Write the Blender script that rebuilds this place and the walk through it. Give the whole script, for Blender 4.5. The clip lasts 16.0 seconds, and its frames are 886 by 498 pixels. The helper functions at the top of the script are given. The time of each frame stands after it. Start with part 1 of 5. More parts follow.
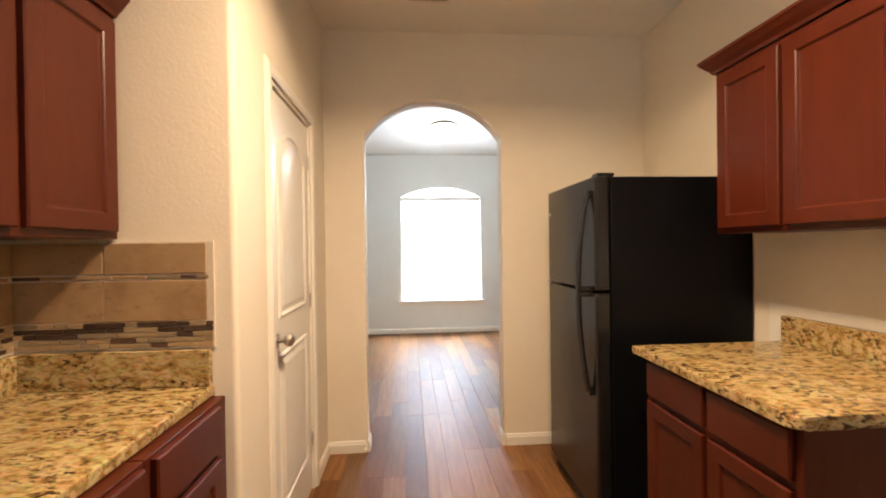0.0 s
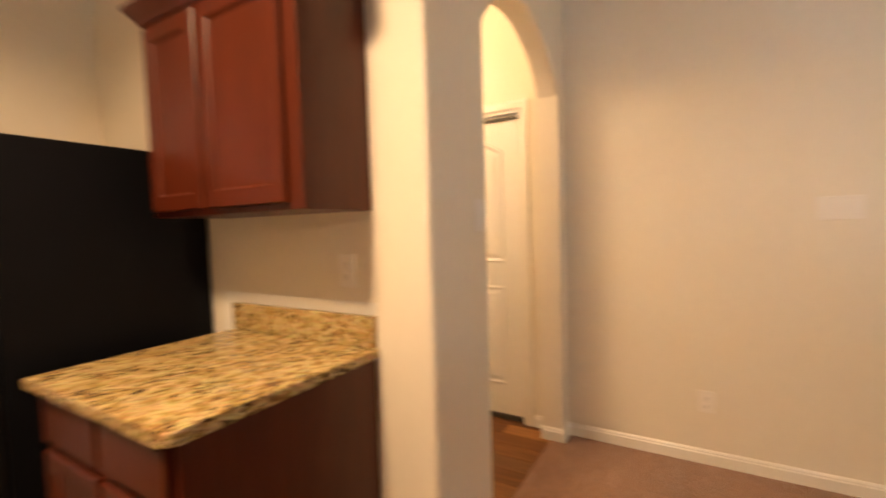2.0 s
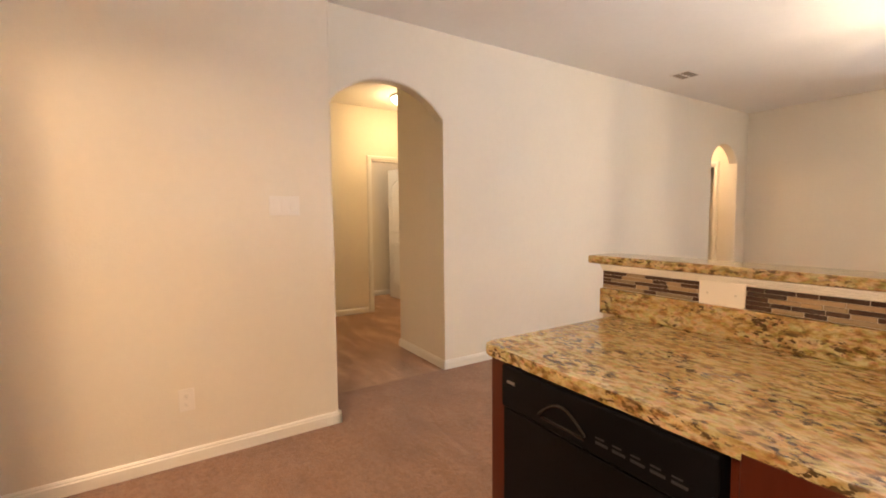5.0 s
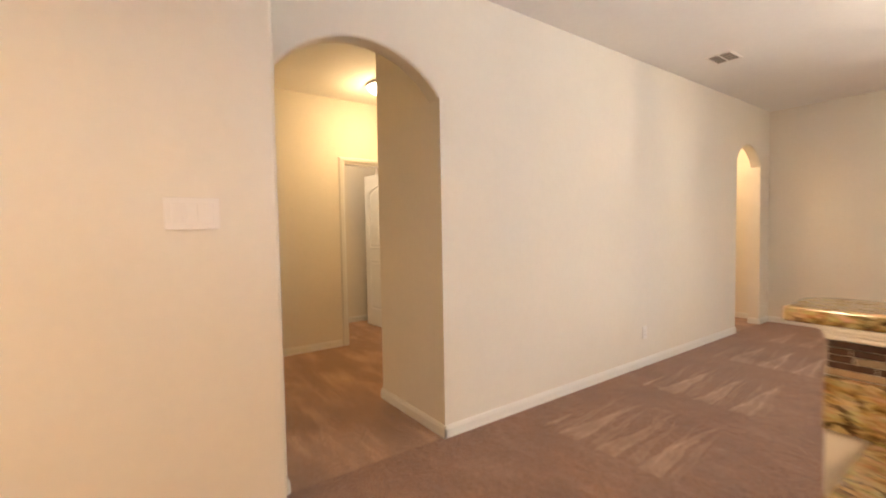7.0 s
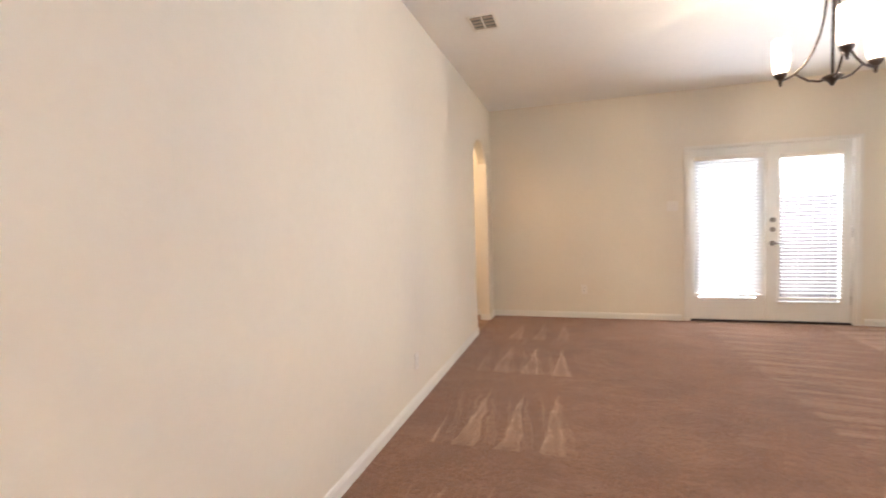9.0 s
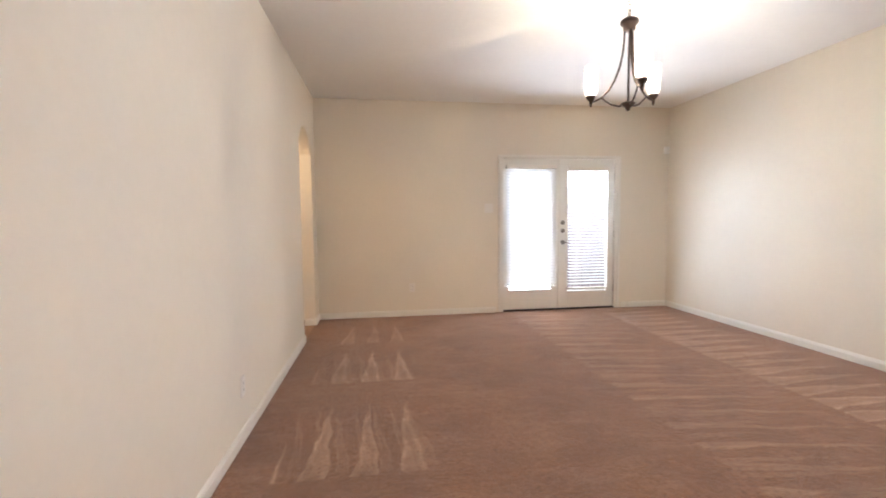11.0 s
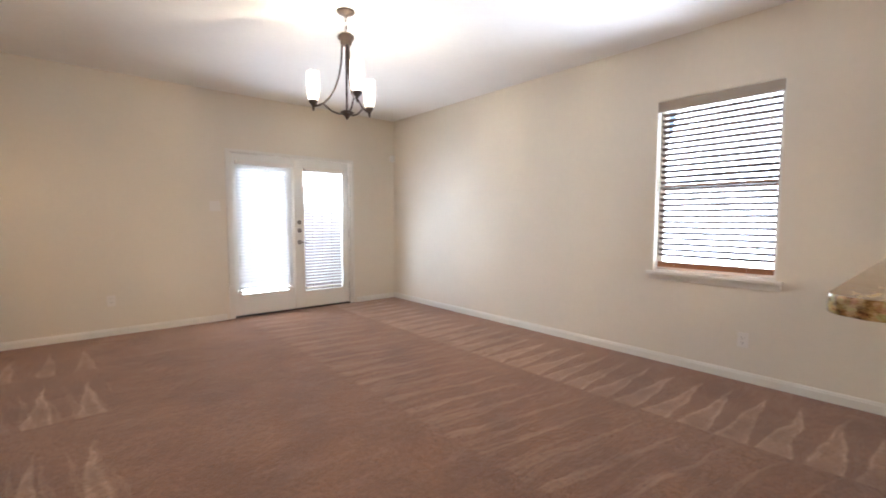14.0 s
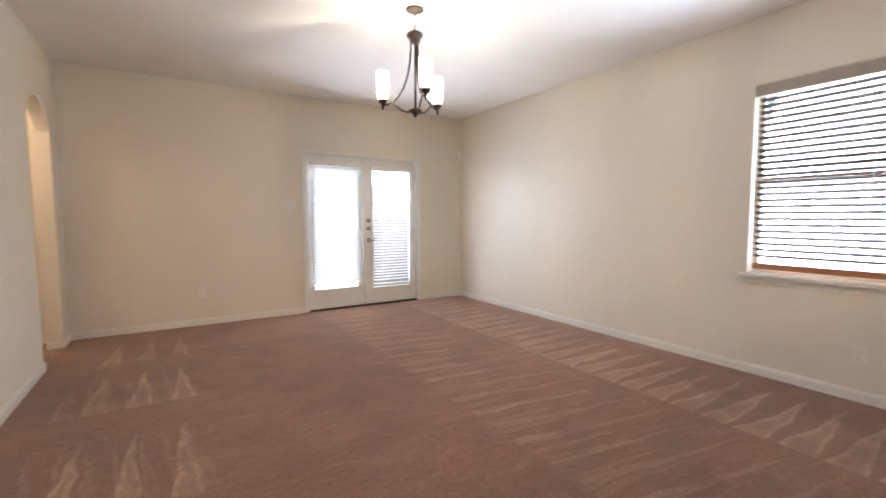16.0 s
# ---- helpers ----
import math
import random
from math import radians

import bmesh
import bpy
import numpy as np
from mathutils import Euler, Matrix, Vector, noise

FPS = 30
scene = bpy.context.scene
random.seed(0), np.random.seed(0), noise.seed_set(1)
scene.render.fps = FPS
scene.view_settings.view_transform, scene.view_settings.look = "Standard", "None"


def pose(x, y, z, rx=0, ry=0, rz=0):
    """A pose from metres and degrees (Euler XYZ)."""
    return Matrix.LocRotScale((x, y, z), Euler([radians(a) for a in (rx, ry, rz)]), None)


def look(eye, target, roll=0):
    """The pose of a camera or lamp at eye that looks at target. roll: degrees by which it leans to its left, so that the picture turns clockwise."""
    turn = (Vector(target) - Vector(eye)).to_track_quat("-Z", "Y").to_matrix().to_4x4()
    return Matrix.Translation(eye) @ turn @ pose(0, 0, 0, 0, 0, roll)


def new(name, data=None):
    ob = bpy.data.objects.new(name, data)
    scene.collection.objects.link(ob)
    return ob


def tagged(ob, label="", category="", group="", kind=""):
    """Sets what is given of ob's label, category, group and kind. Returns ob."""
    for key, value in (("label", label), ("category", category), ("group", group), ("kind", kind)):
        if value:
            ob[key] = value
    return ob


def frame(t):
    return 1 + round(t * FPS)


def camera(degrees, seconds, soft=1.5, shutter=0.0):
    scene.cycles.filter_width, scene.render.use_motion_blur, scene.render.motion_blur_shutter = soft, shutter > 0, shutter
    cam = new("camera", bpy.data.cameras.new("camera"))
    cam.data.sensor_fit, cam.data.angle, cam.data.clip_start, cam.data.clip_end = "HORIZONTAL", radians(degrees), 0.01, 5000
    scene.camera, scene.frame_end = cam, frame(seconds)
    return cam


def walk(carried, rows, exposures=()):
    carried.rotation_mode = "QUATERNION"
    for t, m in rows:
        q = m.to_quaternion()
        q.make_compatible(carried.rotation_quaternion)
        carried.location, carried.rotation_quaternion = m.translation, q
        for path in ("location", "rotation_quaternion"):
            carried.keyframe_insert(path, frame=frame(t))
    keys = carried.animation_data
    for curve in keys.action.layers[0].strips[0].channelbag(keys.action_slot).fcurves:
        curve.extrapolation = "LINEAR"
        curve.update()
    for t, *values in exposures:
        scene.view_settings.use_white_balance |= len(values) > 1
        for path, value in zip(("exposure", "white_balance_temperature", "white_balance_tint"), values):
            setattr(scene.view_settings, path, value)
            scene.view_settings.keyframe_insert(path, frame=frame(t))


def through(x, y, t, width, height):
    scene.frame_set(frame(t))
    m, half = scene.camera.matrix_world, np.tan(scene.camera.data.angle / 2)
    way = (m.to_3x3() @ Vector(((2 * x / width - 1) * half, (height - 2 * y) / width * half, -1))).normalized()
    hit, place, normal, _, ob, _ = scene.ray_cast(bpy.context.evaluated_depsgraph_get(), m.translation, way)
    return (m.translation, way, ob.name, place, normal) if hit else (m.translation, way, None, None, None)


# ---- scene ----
cam = camera(91.5, 16.0, soft=1.8, shutter=0.5)
PATH = [
    (0, (-0.281, -0.029, 1.336), (-0.129, 1.965, 1.322), -0.8),
    (0.5, (-0.264, -0.024, 1.324), (0.088, 1.944, 1.257), -0.8),
    (1, (-0.146, 0.005, 1.309), (0.725, 1.801, 1.183), -1.2),
    (1.5, (0.071, 0.053, 1.324), (1.434, 1.515, 1.23), -2.1),
    (2, (0.202, 0.02, 1.313), (1.921, 1.036, 1.208), -1.7),
    (2.1, (0.231, 0.049, 1.309), (2.031, 0.914, 1.194), -1.3),
    (2.5, (0.277, 0.092, 1.291), (2.236, 0.482, 1.185), -1.2),
    (3, (0.286, 0.121, 1.265), (2.28, 0.003, 1.172), -1.3),
    (3.5, (0.269, 0.126, 1.266), (2.221, -0.295, 1.149), -1.0),
    (4, (0.244, 0.103, 1.261), (2.103, -0.626, 1.155), -0.8),
    (4.2, (0.233, 0.084, 1.271), (2.039, -0.77, 1.167), -1.1),
    (6.3, (0.658, -0.165, 1.262), (2.296, -1.302, 1.107), -0.3),
    (6.5, (0.762, -0.219, 1.268), (2.408, -1.344, 1.111), -0.1),
    (7, (1.15, -0.378, 1.271), (2.774, -1.542, 1.187), -1.0),
    (7.5, (1.49, -0.6, 1.259), (2.981, -1.928, 1.144), -2.5),
    (8, (1.755, -0.91, 1.283), (3.042, -2.437, 1.178), -0.9),
    (8.5, (2.017, -1.175, 1.287), (2.944, -2.945, 1.187), -1.7),
    (9, (2.196, -1.379, 1.249), (2.781, -3.288, 1.139), -1.9),
    (11.5, (2.473, -1.625, 1.238), (2.023, -3.569, 1.104), -0.2),
    (12, (2.449, -1.592, 1.238), (1.815, -3.485, 1.112), 0.1),
    (12.5, (2.422, -1.574, 1.237), (1.597, -3.392, 1.113), 0.2),
    (13, (2.394, -1.545, 1.228), (1.379, -3.264, 1.107), 0.1),
    (13.5, (2.371, -1.508, 1.235), (1.195, -3.121, 1.103), 0.5),
    (14, (2.357, -1.487, 1.231), (1.06, -3.004, 1.094), 0.1),
    (14.5, (2.353, -1.476, 1.241), (0.977, -2.922, 1.100), -0.3),
    (15, (2.339, -1.486, 1.233), (0.989, -2.956, 1.094), -0.1),
    (15.5, (2.34, -1.513, 1.231), (1.105, -3.08, 1.093), -0.1),
    (16, (2.339, -1.548, 1.229), (1.283, -3.24, 1.083), -0.1),
]
EXPO = [(0.0, 0.44, 6350, 12), (1.2, 0.36, 6600, 14), (2.2, 0.53, 7350, 16), (4.0, 0.72, 6900, 17), (6.5, 0.80, 6500, 14), (8.0, 0.92, 6200, 14), (9.0, 0.88, 5950, 13), (11.5, 0.72, 5700, 12), (13.5, 0.66, 5550, 11), (14.5, 0.41, 5650, 12), (16.0, 0.49, 5650, 12)]
walk(cam, [(t, look(eye, target, roll)) for t, eye, target, roll in PATH], EXPO)

# ---- world, daylight and lamps ----
world = bpy.data.worlds.new("world")
scene.world = world
world.use_nodes = True
wn = world.node_tree
sky = wn.nodes.new("ShaderNodeTexSky")
sky.sky_type = 'NISHITA'
sky.sun_disc = False
sky.sun_elevation = radians(55)
sky.sun_rotation = radians(200)
wn.links.new(sky.outputs[0], wn.nodes["Background"].inputs[0])
wn.nodes["Background"].inputs[1].default_value = 0.12
sun = new("sun", bpy.data.lights.new("sun", 'SUN'))
sun.data.energy, sun.data.angle, sun.data.color = 1.2, radians(12), (1.0, 0.95, 0.88)
sun.matrix_world = look((0, 0, 30), (-6, 10, 6))


def lamp_point(name, place, power, color, radius):
    ob = new(name, bpy.data.lights.new(name, 'POINT'))
    ob.data.energy, ob.data.color, ob.data.shadow_soft_size = power, color, radius
    ob.location = place
    return ob


def lamp_area(name, eye, target, w, h, power, color, spread=180):
    ob = new(name, bpy.data.lights.new(name, 'AREA'))
    ob.data.shape, ob.data.size, ob.data.size_y = 'RECTANGLE', w, h
    ob.data.energy, ob.data.color, ob.data.spread = power, color, radians(spread)
    ob.matrix_world = look(eye, target)
    return ob


WARM, HALLC, DAY = (1.0, 0.705, 0.425), (1.0, 0.68, 0.31), (0.86, 0.93, 1.0)
FILLC = (0.95, 0.96, 1.0)
lamp_point("kitchen_lamp", (0.027, 0.949, 2.632), 17, WARM, 0.012)
lamp_area("kitchen_bowl_lamp", (0.027, 0.949, 2.575), (0.027, 0.950, 0), 0.26, 0.26, 44, WARM, 164)
for a in (78, 198, 318):
    lamp_point("chandelier_lamp", (0.785 + 0.25 * math.cos(radians(a)), -4.42 + 0.25 * math.sin(radians(a)), 2.20), 17.0, (1.0, 0.79, 0.52), 0.002)
lamp_point("hall_lamp", (5.05, -2.47, 2.52), 10, HALLC, 0.06)
lamp_area("hall_bowl_lamp", (5.05, -2.47, 2.60), (5.05, -2.471, 0), 0.28, 0.28, 4, HALLC)
lamp_point("far_hall_lamp", (4.1, -6.3, 2.50), 14, WARM, 0.10)
lamp_point("entry_lamp", (2.1, 1.9, 2.50), 31, WARM, 0.10)
lamp_point("bedroom_lamp", (6.3, -2.2, 2.50), 6, (1.0, 0.84, 0.66), 0.10)
lamp_point("front_room_lamp", (0.14, 4.98, 2.30), 24, (0.88, 0.95, 1.0), 0.12)
# daylight lamps outside each window opening, and fill lamps inside two of them
lamp_area("front_window_daylight", (0.2, 7.1, 1.35), (0.2, 5, 1.6), 1.6, 2.0, 560, (0.74, 0.88, 1.0))
lamp_area("west_window_daylight", (-2.1, -2.72, 1.25), (0, -2.72, 2.35), 1.5, 2.7, 180, DAY)
# unseen fill lamp added on the room side of the blind to brighten the ceiling
lamp_area("west_window_fill", (-1.41, -2.715, 0.90), (-0.41, -2.715, 2.09), 0.80, 0.10, 6.5, FILLC, 80)
lamp_area("french_door_daylight", (0.62, -7.80, 1.05), (0.62, -5.3, 2.2), 1.10, 2.6, 140, DAY)
lamp_area("french_door_sky", (-0.52, -7.80, 2.15), (-0.52, -5.5, 2.6), 1.10, 0.9, 140, DAY)
# two more unseen fill lamps added on the room side of the french doors
for x in (-0.30, 0.48):
    lamp_area("french_door_fill", (x, -7.065, 0.50), (x, -6.065, 1.64), 0.55, 0.10, 4.0, FILLC, 80)

# ---- materials ----


def nodes_of(name):
    m = bpy.data.materials.new(name)
    m.use_nodes = True
    nt = m.node_tree
    return m, nt, nt.nodes["Principled BSDF"]


def node(nt, kind, **values):
    n = nt.nodes.new(kind)
    for k, v in values.items():
        n.inputs[k].default_value = v
    return n


def ramp(nt, fac, stops):
    r = nt.nodes.new("ShaderNodeValToRGB")
    while len(r.color_ramp.elements) < len(stops):
        r.color_ramp.elements.new(0.5)
    for e, (p, c) in zip(r.color_ramp.elements, stops):
        e.position, e.color = p, (*c, 1)
    nt.links.new(fac, r.inputs[0])
    return r.outputs[0]


def coords(nt, scale=(1, 1, 1), rot=(0, 0, 0)):
    tc = nt.nodes.new("ShaderNodeNewGeometry")
    mp = nt.nodes.new("ShaderNodeMapping")
    mp.inputs["Scale"].default_value = scale
    mp.inputs["Rotation"].default_value = rot
    nt.links.new(tc.outputs["Position"], mp.inputs[0])
    return mp.outputs[0]


def noise_tex(nt, vec, scale, detail=4.0, rough=0.55):
    n = node(nt, "ShaderNodeTexNoise", Scale=scale, Detail=detail, Roughness=rough)
    nt.links.new(vec, n.inputs["Vector"])
    return n.outputs["Fac"]


def bump(nt, bsdf, height, strength, distance):
    b = node(nt, "ShaderNodeBump", Strength=strength, Distance=distance)
    nt.links.new(height, b.inputs["Height"])
    nt.links.new(b.outputs[0], bsdf.inputs["Normal"])


def mixc(nt, fac, a, b, mode='MIX'):
    n = nt.nodes.new("ShaderNodeMix")
    n.data_type, n.blend_type = 'RGBA', mode
    for sock, v in ((n.inputs[0], fac), (n.inputs[6], a), (n.inputs[7], b)):
        if isinstance(v, bpy.types.NodeSocket):
            nt.links.new(v, sock)
        else:
            sock.default_value = (*v, 1) if isinstance(v, tuple) else v
    return n.outputs[2]


def math_node(nt, op, a, b=0.0, c=0.0):
    n = nt.nodes.new("ShaderNodeMath")
    n.operation = op
    for sock, v in zip(n.inputs, (a, b, c)):
        if isinstance(v, bpy.types.NodeSocket):
            nt.links.new(v, sock)
        else:
            sock.default_value = v
    return n.outputs[0]


def painted(name, color, rough, peel=0.0, peel_scale=90, vary=0.05, metal=0.0, spec=0.5):
    """Paint, plastic or metal: two scales of variation and fine relief."""
    m, nt, b = nodes_of(name)
    v = coords(nt)
    big = noise_tex(nt, v, 1.3, 3)
    small = noise_tex(nt, v, 24, 3)
    lo = tuple(c * (1 - vary) for c in color)
    hi = tuple(min(1, c * (1 + vary)) for c in color)
    col = mixc(nt, 0.35, ramp(nt, big, [(0.3, lo), (0.7, hi)]), ramp(nt, small, [(0.3, lo), (0.7, hi)]))
    nt.links.new(col, b.inputs["Base Color"])
    b.inputs["Roughness"].default_value = rough
    b.inputs["Metallic"].default_value = metal
    b.inputs["Specular IOR Level"].default_value = spec
    if peel:
        bump(nt, b, noise_tex(nt, v, peel_scale, 3, 0.6), peel, 0.004)
    return m


FRONTP = painted("pale_grey_wall_paint", (0.76, 0.765, 0.735), 0.62, 0.15, 85, 0.03, spec=0.25)
WALL = painted("wall_paint", (0.775, 0.705, 0.585), 0.62, 0.24, 80, 0.03, spec=0.25)
CEIL = painted("ceiling_paint", (0.87, 0.845, 0.79), 0.8, 0.4, 60, 0.03, spec=0.2)
TRIM = painted("trim_paint", (0.79, 0.75, 0.67), 0.32, 0.0, 90, 0.03)
DOORP = painted("door_paint", (0.80, 0.77, 0.70), 0.35, 0.05, 200, 0.03)
PLATE = painted("plate_plastic", (0.81, 0.755, 0.675), 0.35, 0, 90, 0.02)
# dark colour that puts the shade of slots and ducts into the surface
SLOT = painted("slot_shade", (0.10, 0.09, 0.08), 0.5, 0, 90, 0.05)
NICKEL = painted("satin_nickel", (0.62, 0.58, 0.52), 0.28, 0, 90, 0.05, metal=1.0)
DOORMETAL = painted("aged_nickel", (0.26, 0.23, 0.20), 0.32, 0, 90, 0.1, metal=0.9)
BRONZE = painted("oil_rubbed_bronze", (0.075, 0.055, 0.045), 0.38, 0, 90, 0.25, metal=0.8)
BLACK = painted("black_appliance", (0.004, 0.004, 0.005), 0.38, 0.05, 420, 0.2, spec=0.10)
BLACKS = painted("black_smooth", (0.010, 0.009, 0.009), 0.24, 0, 90, 0.2, spec=0.55)
RUBBER = painted("dark_seal", (0.03, 0.025, 0.02), 0.6, 0, 90, 0.2)
GREYP = painted("grey_print", (0.035, 0.035, 0.038), 0.4, 0, 90, 0.1)
GROUT = painted("pale_grout", (0.60, 0.53, 0.42), 0.85, 0.3, 300, 0.06)
VALANCE = painted("taupe_valance", (0.36, 0.30, 0.235), 0.5, 0, 90, 0.05)
FENCE = painted("weathered_fence", (0.35, 0.30, 0.285), 0.9, 0.3, 60, 0.15)
OUTSIDE = painted("outside_wall", (0.42, 0.36, 0.30), 0.9, 0.3, 60, 0.1)


def cherry():
    m, nt, b = nodes_of("cherry_wood")
    v = coords(nt, (1, 1, 0.10))
    grain = noise_tex(nt, v, 42, 6, 0.6)
    big = noise_tex(nt, coords(nt, (1, 1, 0.35)), 5, 3)
    c1 = ramp(nt, grain, [(0.25, (0.047, 0.0070, 0.0024)), (0.75, (0.090, 0.0160, 0.0052))])
    c2 = ramp(nt, big, [(0.3, (0.051, 0.0080, 0.0026)), (0.75, (0.090, 0.0160, 0.0054))])
    nt.links.new(mixc(nt, 0.5, c1, c2), b.inputs["Base Color"])
    b.inputs["Roughness"].default_value = 0.36
    b.inputs["Specular IOR Level"].default_value = 0.28
    b.inputs["Coat Weight"].default_value = 0.10
    b.inputs["Coat Roughness"].default_value = 0.25
    bump(nt, b, grain, 0.06, 0.002)
    return m


def granite():
    """Golden granite: cream and gold grains, brown drifts, dark elongated flecks, polished."""
    m, nt, b = nodes_of("golden_granite")
    v = coords(nt, (0.50, 0.85, 1.0), (0.35, 0.45, 0.6))
    flow = noise_tex(nt, v, 9, 5, 0.6)
    blotch = noise_tex(nt, v, 50, 5, 0.64)
    fleck = noise_tex(nt, v, 92, 4, 0.6)
    grains = node(nt, "ShaderNodeTexVoronoi", Scale=120.0)
    nt.links.new(v, grains.inputs["Vector"])
    base = ramp(nt, blotch, [(0.32, (0.10, 0.050, 0.016)), (0.41, (0.31, 0.190, 0.065)), (0.48, (0.44, 0.310, 0.125)), (0.58, (0.62, 0.485, 0.255)), (0.74, (0.32, 0.195, 0.070))])
    base = mixc(nt, ramp(nt, flow, [(0.45, (0, 0, 0)), (0.68, (0.60, 0.60, 0.60))]), base, (0.40, 0.245, 0.085))
    base = mixc(nt, 0.22, base, mixc(nt, 1.0, base, grains.outputs["Color"], 'MULTIPLY'))
    dark = ramp(nt, fleck, [(0.525, (0, 0, 0)), (0.565, (0.94, 0.94, 0.94))])
    gate = ramp(nt, noise_tex(nt, v, 15, 3), [(0.44, (0.10, 0.10, 0.10)), (0.58, (1, 1, 1))])
    col = mixc(nt, math_node(nt, 'MULTIPLY', dark, gate), base, (0.050, 0.026, 0.012))
    nt.links.new(col, b.inputs["Base Color"])
    nt.links.new(ramp(nt, blotch, [(0.3, (0.16, 0.16, 0.16)), (0.7, (0.09, 0.09, 0.09))]), b.inputs["Roughness"])
    b.inputs["Specular IOR Level"].default_value = 0.6
    return m


def travertine():
    m, nt, b = nodes_of("brown_tile")
    v = coords(nt)
    big = noise_tex(nt, v, 9, 5, 0.65)
    vein = noise_tex(nt, coords(nt, (1, 1, 2.2), (0.3, 0.4, 0)), 17, 6, 0.7)
    info = nt.nodes.new("ShaderNodeObjectInfo")
    c = ramp(nt, big, [(0.3, (0.26, 0.155, 0.075)), (0.5, (0.36, 0.235, 0.125)), (0.7, (0.42, 0.29, 0.16))])
    c = mixc(nt, ramp(nt, vein, [(0.55, (0, 0, 0)), (0.68, (0.7, 0.7, 0.7))]), c, (0.17, 0.085, 0.04))
    c = mixc(nt, math_node(nt, 'MULTIPLY', info.outputs["Random"], 0.25), c, (0.30, 0.20, 0.11))
    nt.links.new(c, b.inputs["Base Color"])
    b.inputs["Roughness"].default_value = 0.34
    bump(nt, b, big, 0.1, 0.003)
    return m


def mosaic():
    m, nt, b = nodes_of("mosaic_glass_stone")
    info = nt.nodes.new("ShaderNodeObjectInfo")
    isl = nt.nodes.new("ShaderNodeNewGeometry")
    r = math_node(nt, 'FRACT', math_node(nt, 'ADD', info.outputs["Random"], isl.outputs["Random Per Island"]))
    rp = nt.nodes.new("ShaderNodeValToRGB")
    rp.color_ramp.interpolation = 'CONSTANT'
    stops = [(0.0, (0.060, 0.026, 0.016)), (0.22, (0.34, 0.250, 0.145)), (0.40, (0.44, 0.30, 0.165)), (0.52, (0.042, 0.020, 0.014)), (0.76, (0.27, 0.210, 0.135)), (0.88, (0.38, 0.265, 0.15))]
    while len(rp.color_ramp.elements) < len(stops):
        rp.color_ramp.elements.new(0.5)
    for e, (p, c) in zip(rp.color_ramp.elements, stops):
        e.position, e.color = p, (*c, 1)
    nt.links.new(r, rp.inputs[0])
    n = noise_tex(nt, coords(nt), 60, 4)
    nt.links.new(mixc(nt, 0.12, rp.outputs[0], ramp(nt, n, [(0.3, (0.06, 0.04, 0.03)), (0.7, (0.3, 0.24, 0.17))])), b.inputs["Base Color"])
    b.inputs["Roughness"].default_value = 0.18
    return m


def plank_wood():
    m, nt, b = nodes_of("plank_floor_wood")
    info = nt.nodes.new("ShaderNodeObjectInfo")
    isl = nt.nodes.new("ShaderNodeNewGeometry")
    r = math_node(nt, 'FRACT', math_node(nt, 'ADD', info.outputs["Random"], isl.outputs["Random Per Island"]))
    tone = ramp(nt, r, [(0.0, (0.120, 0.044, 0.013)), (0.3, (0.215, 0.088, 0.027)), (0.6, (0.300, 0.138, 0.047)), (0.8, (0.19, 0.098, 0.045)), (1.0, (0.155, 0.064, 0.022))])
    v = coords(nt, (1, 0.07, 1))
    off = nt.nodes.new("ShaderNodeVectorMath")
    comb = nt.nodes.new("ShaderNodeCombineXYZ")
    nt.links.new(math_node(nt, 'MULTIPLY', r, 37.0), comb.inputs[1])
    nt.links.new(v, off.inputs[0])
    nt.links.new(comb.outputs[0], off.inputs[1])
    grain = noise_tex(nt, off.outputs[0], 38, 7, 0.65)
    knot = noise_tex(nt, coords(nt, (1, 0.3, 1)), 6, 3)
    col = mixc(nt, 0.75, tone, ramp(nt, grain, [(0.3, (0.45, 0.42, 0.40)), (0.7, (1.25, 1.25, 1.25))]), 'MULTIPLY')
    col = mixc(nt, ramp(nt, knot, [(0.62, (0, 0, 0)), (0.75, (0.5, 0.5, 0.5))]), col, (0.09, 0.04, 0.02))
    nt.links.new(col, b.inputs["Base Color"])
    b.inputs["Roughness"].default_value = 0.46
    b.inputs["Specular IOR Level"].default_value = 0.18
    bump(nt, b, grain, 0.10, 0.002)
    return m


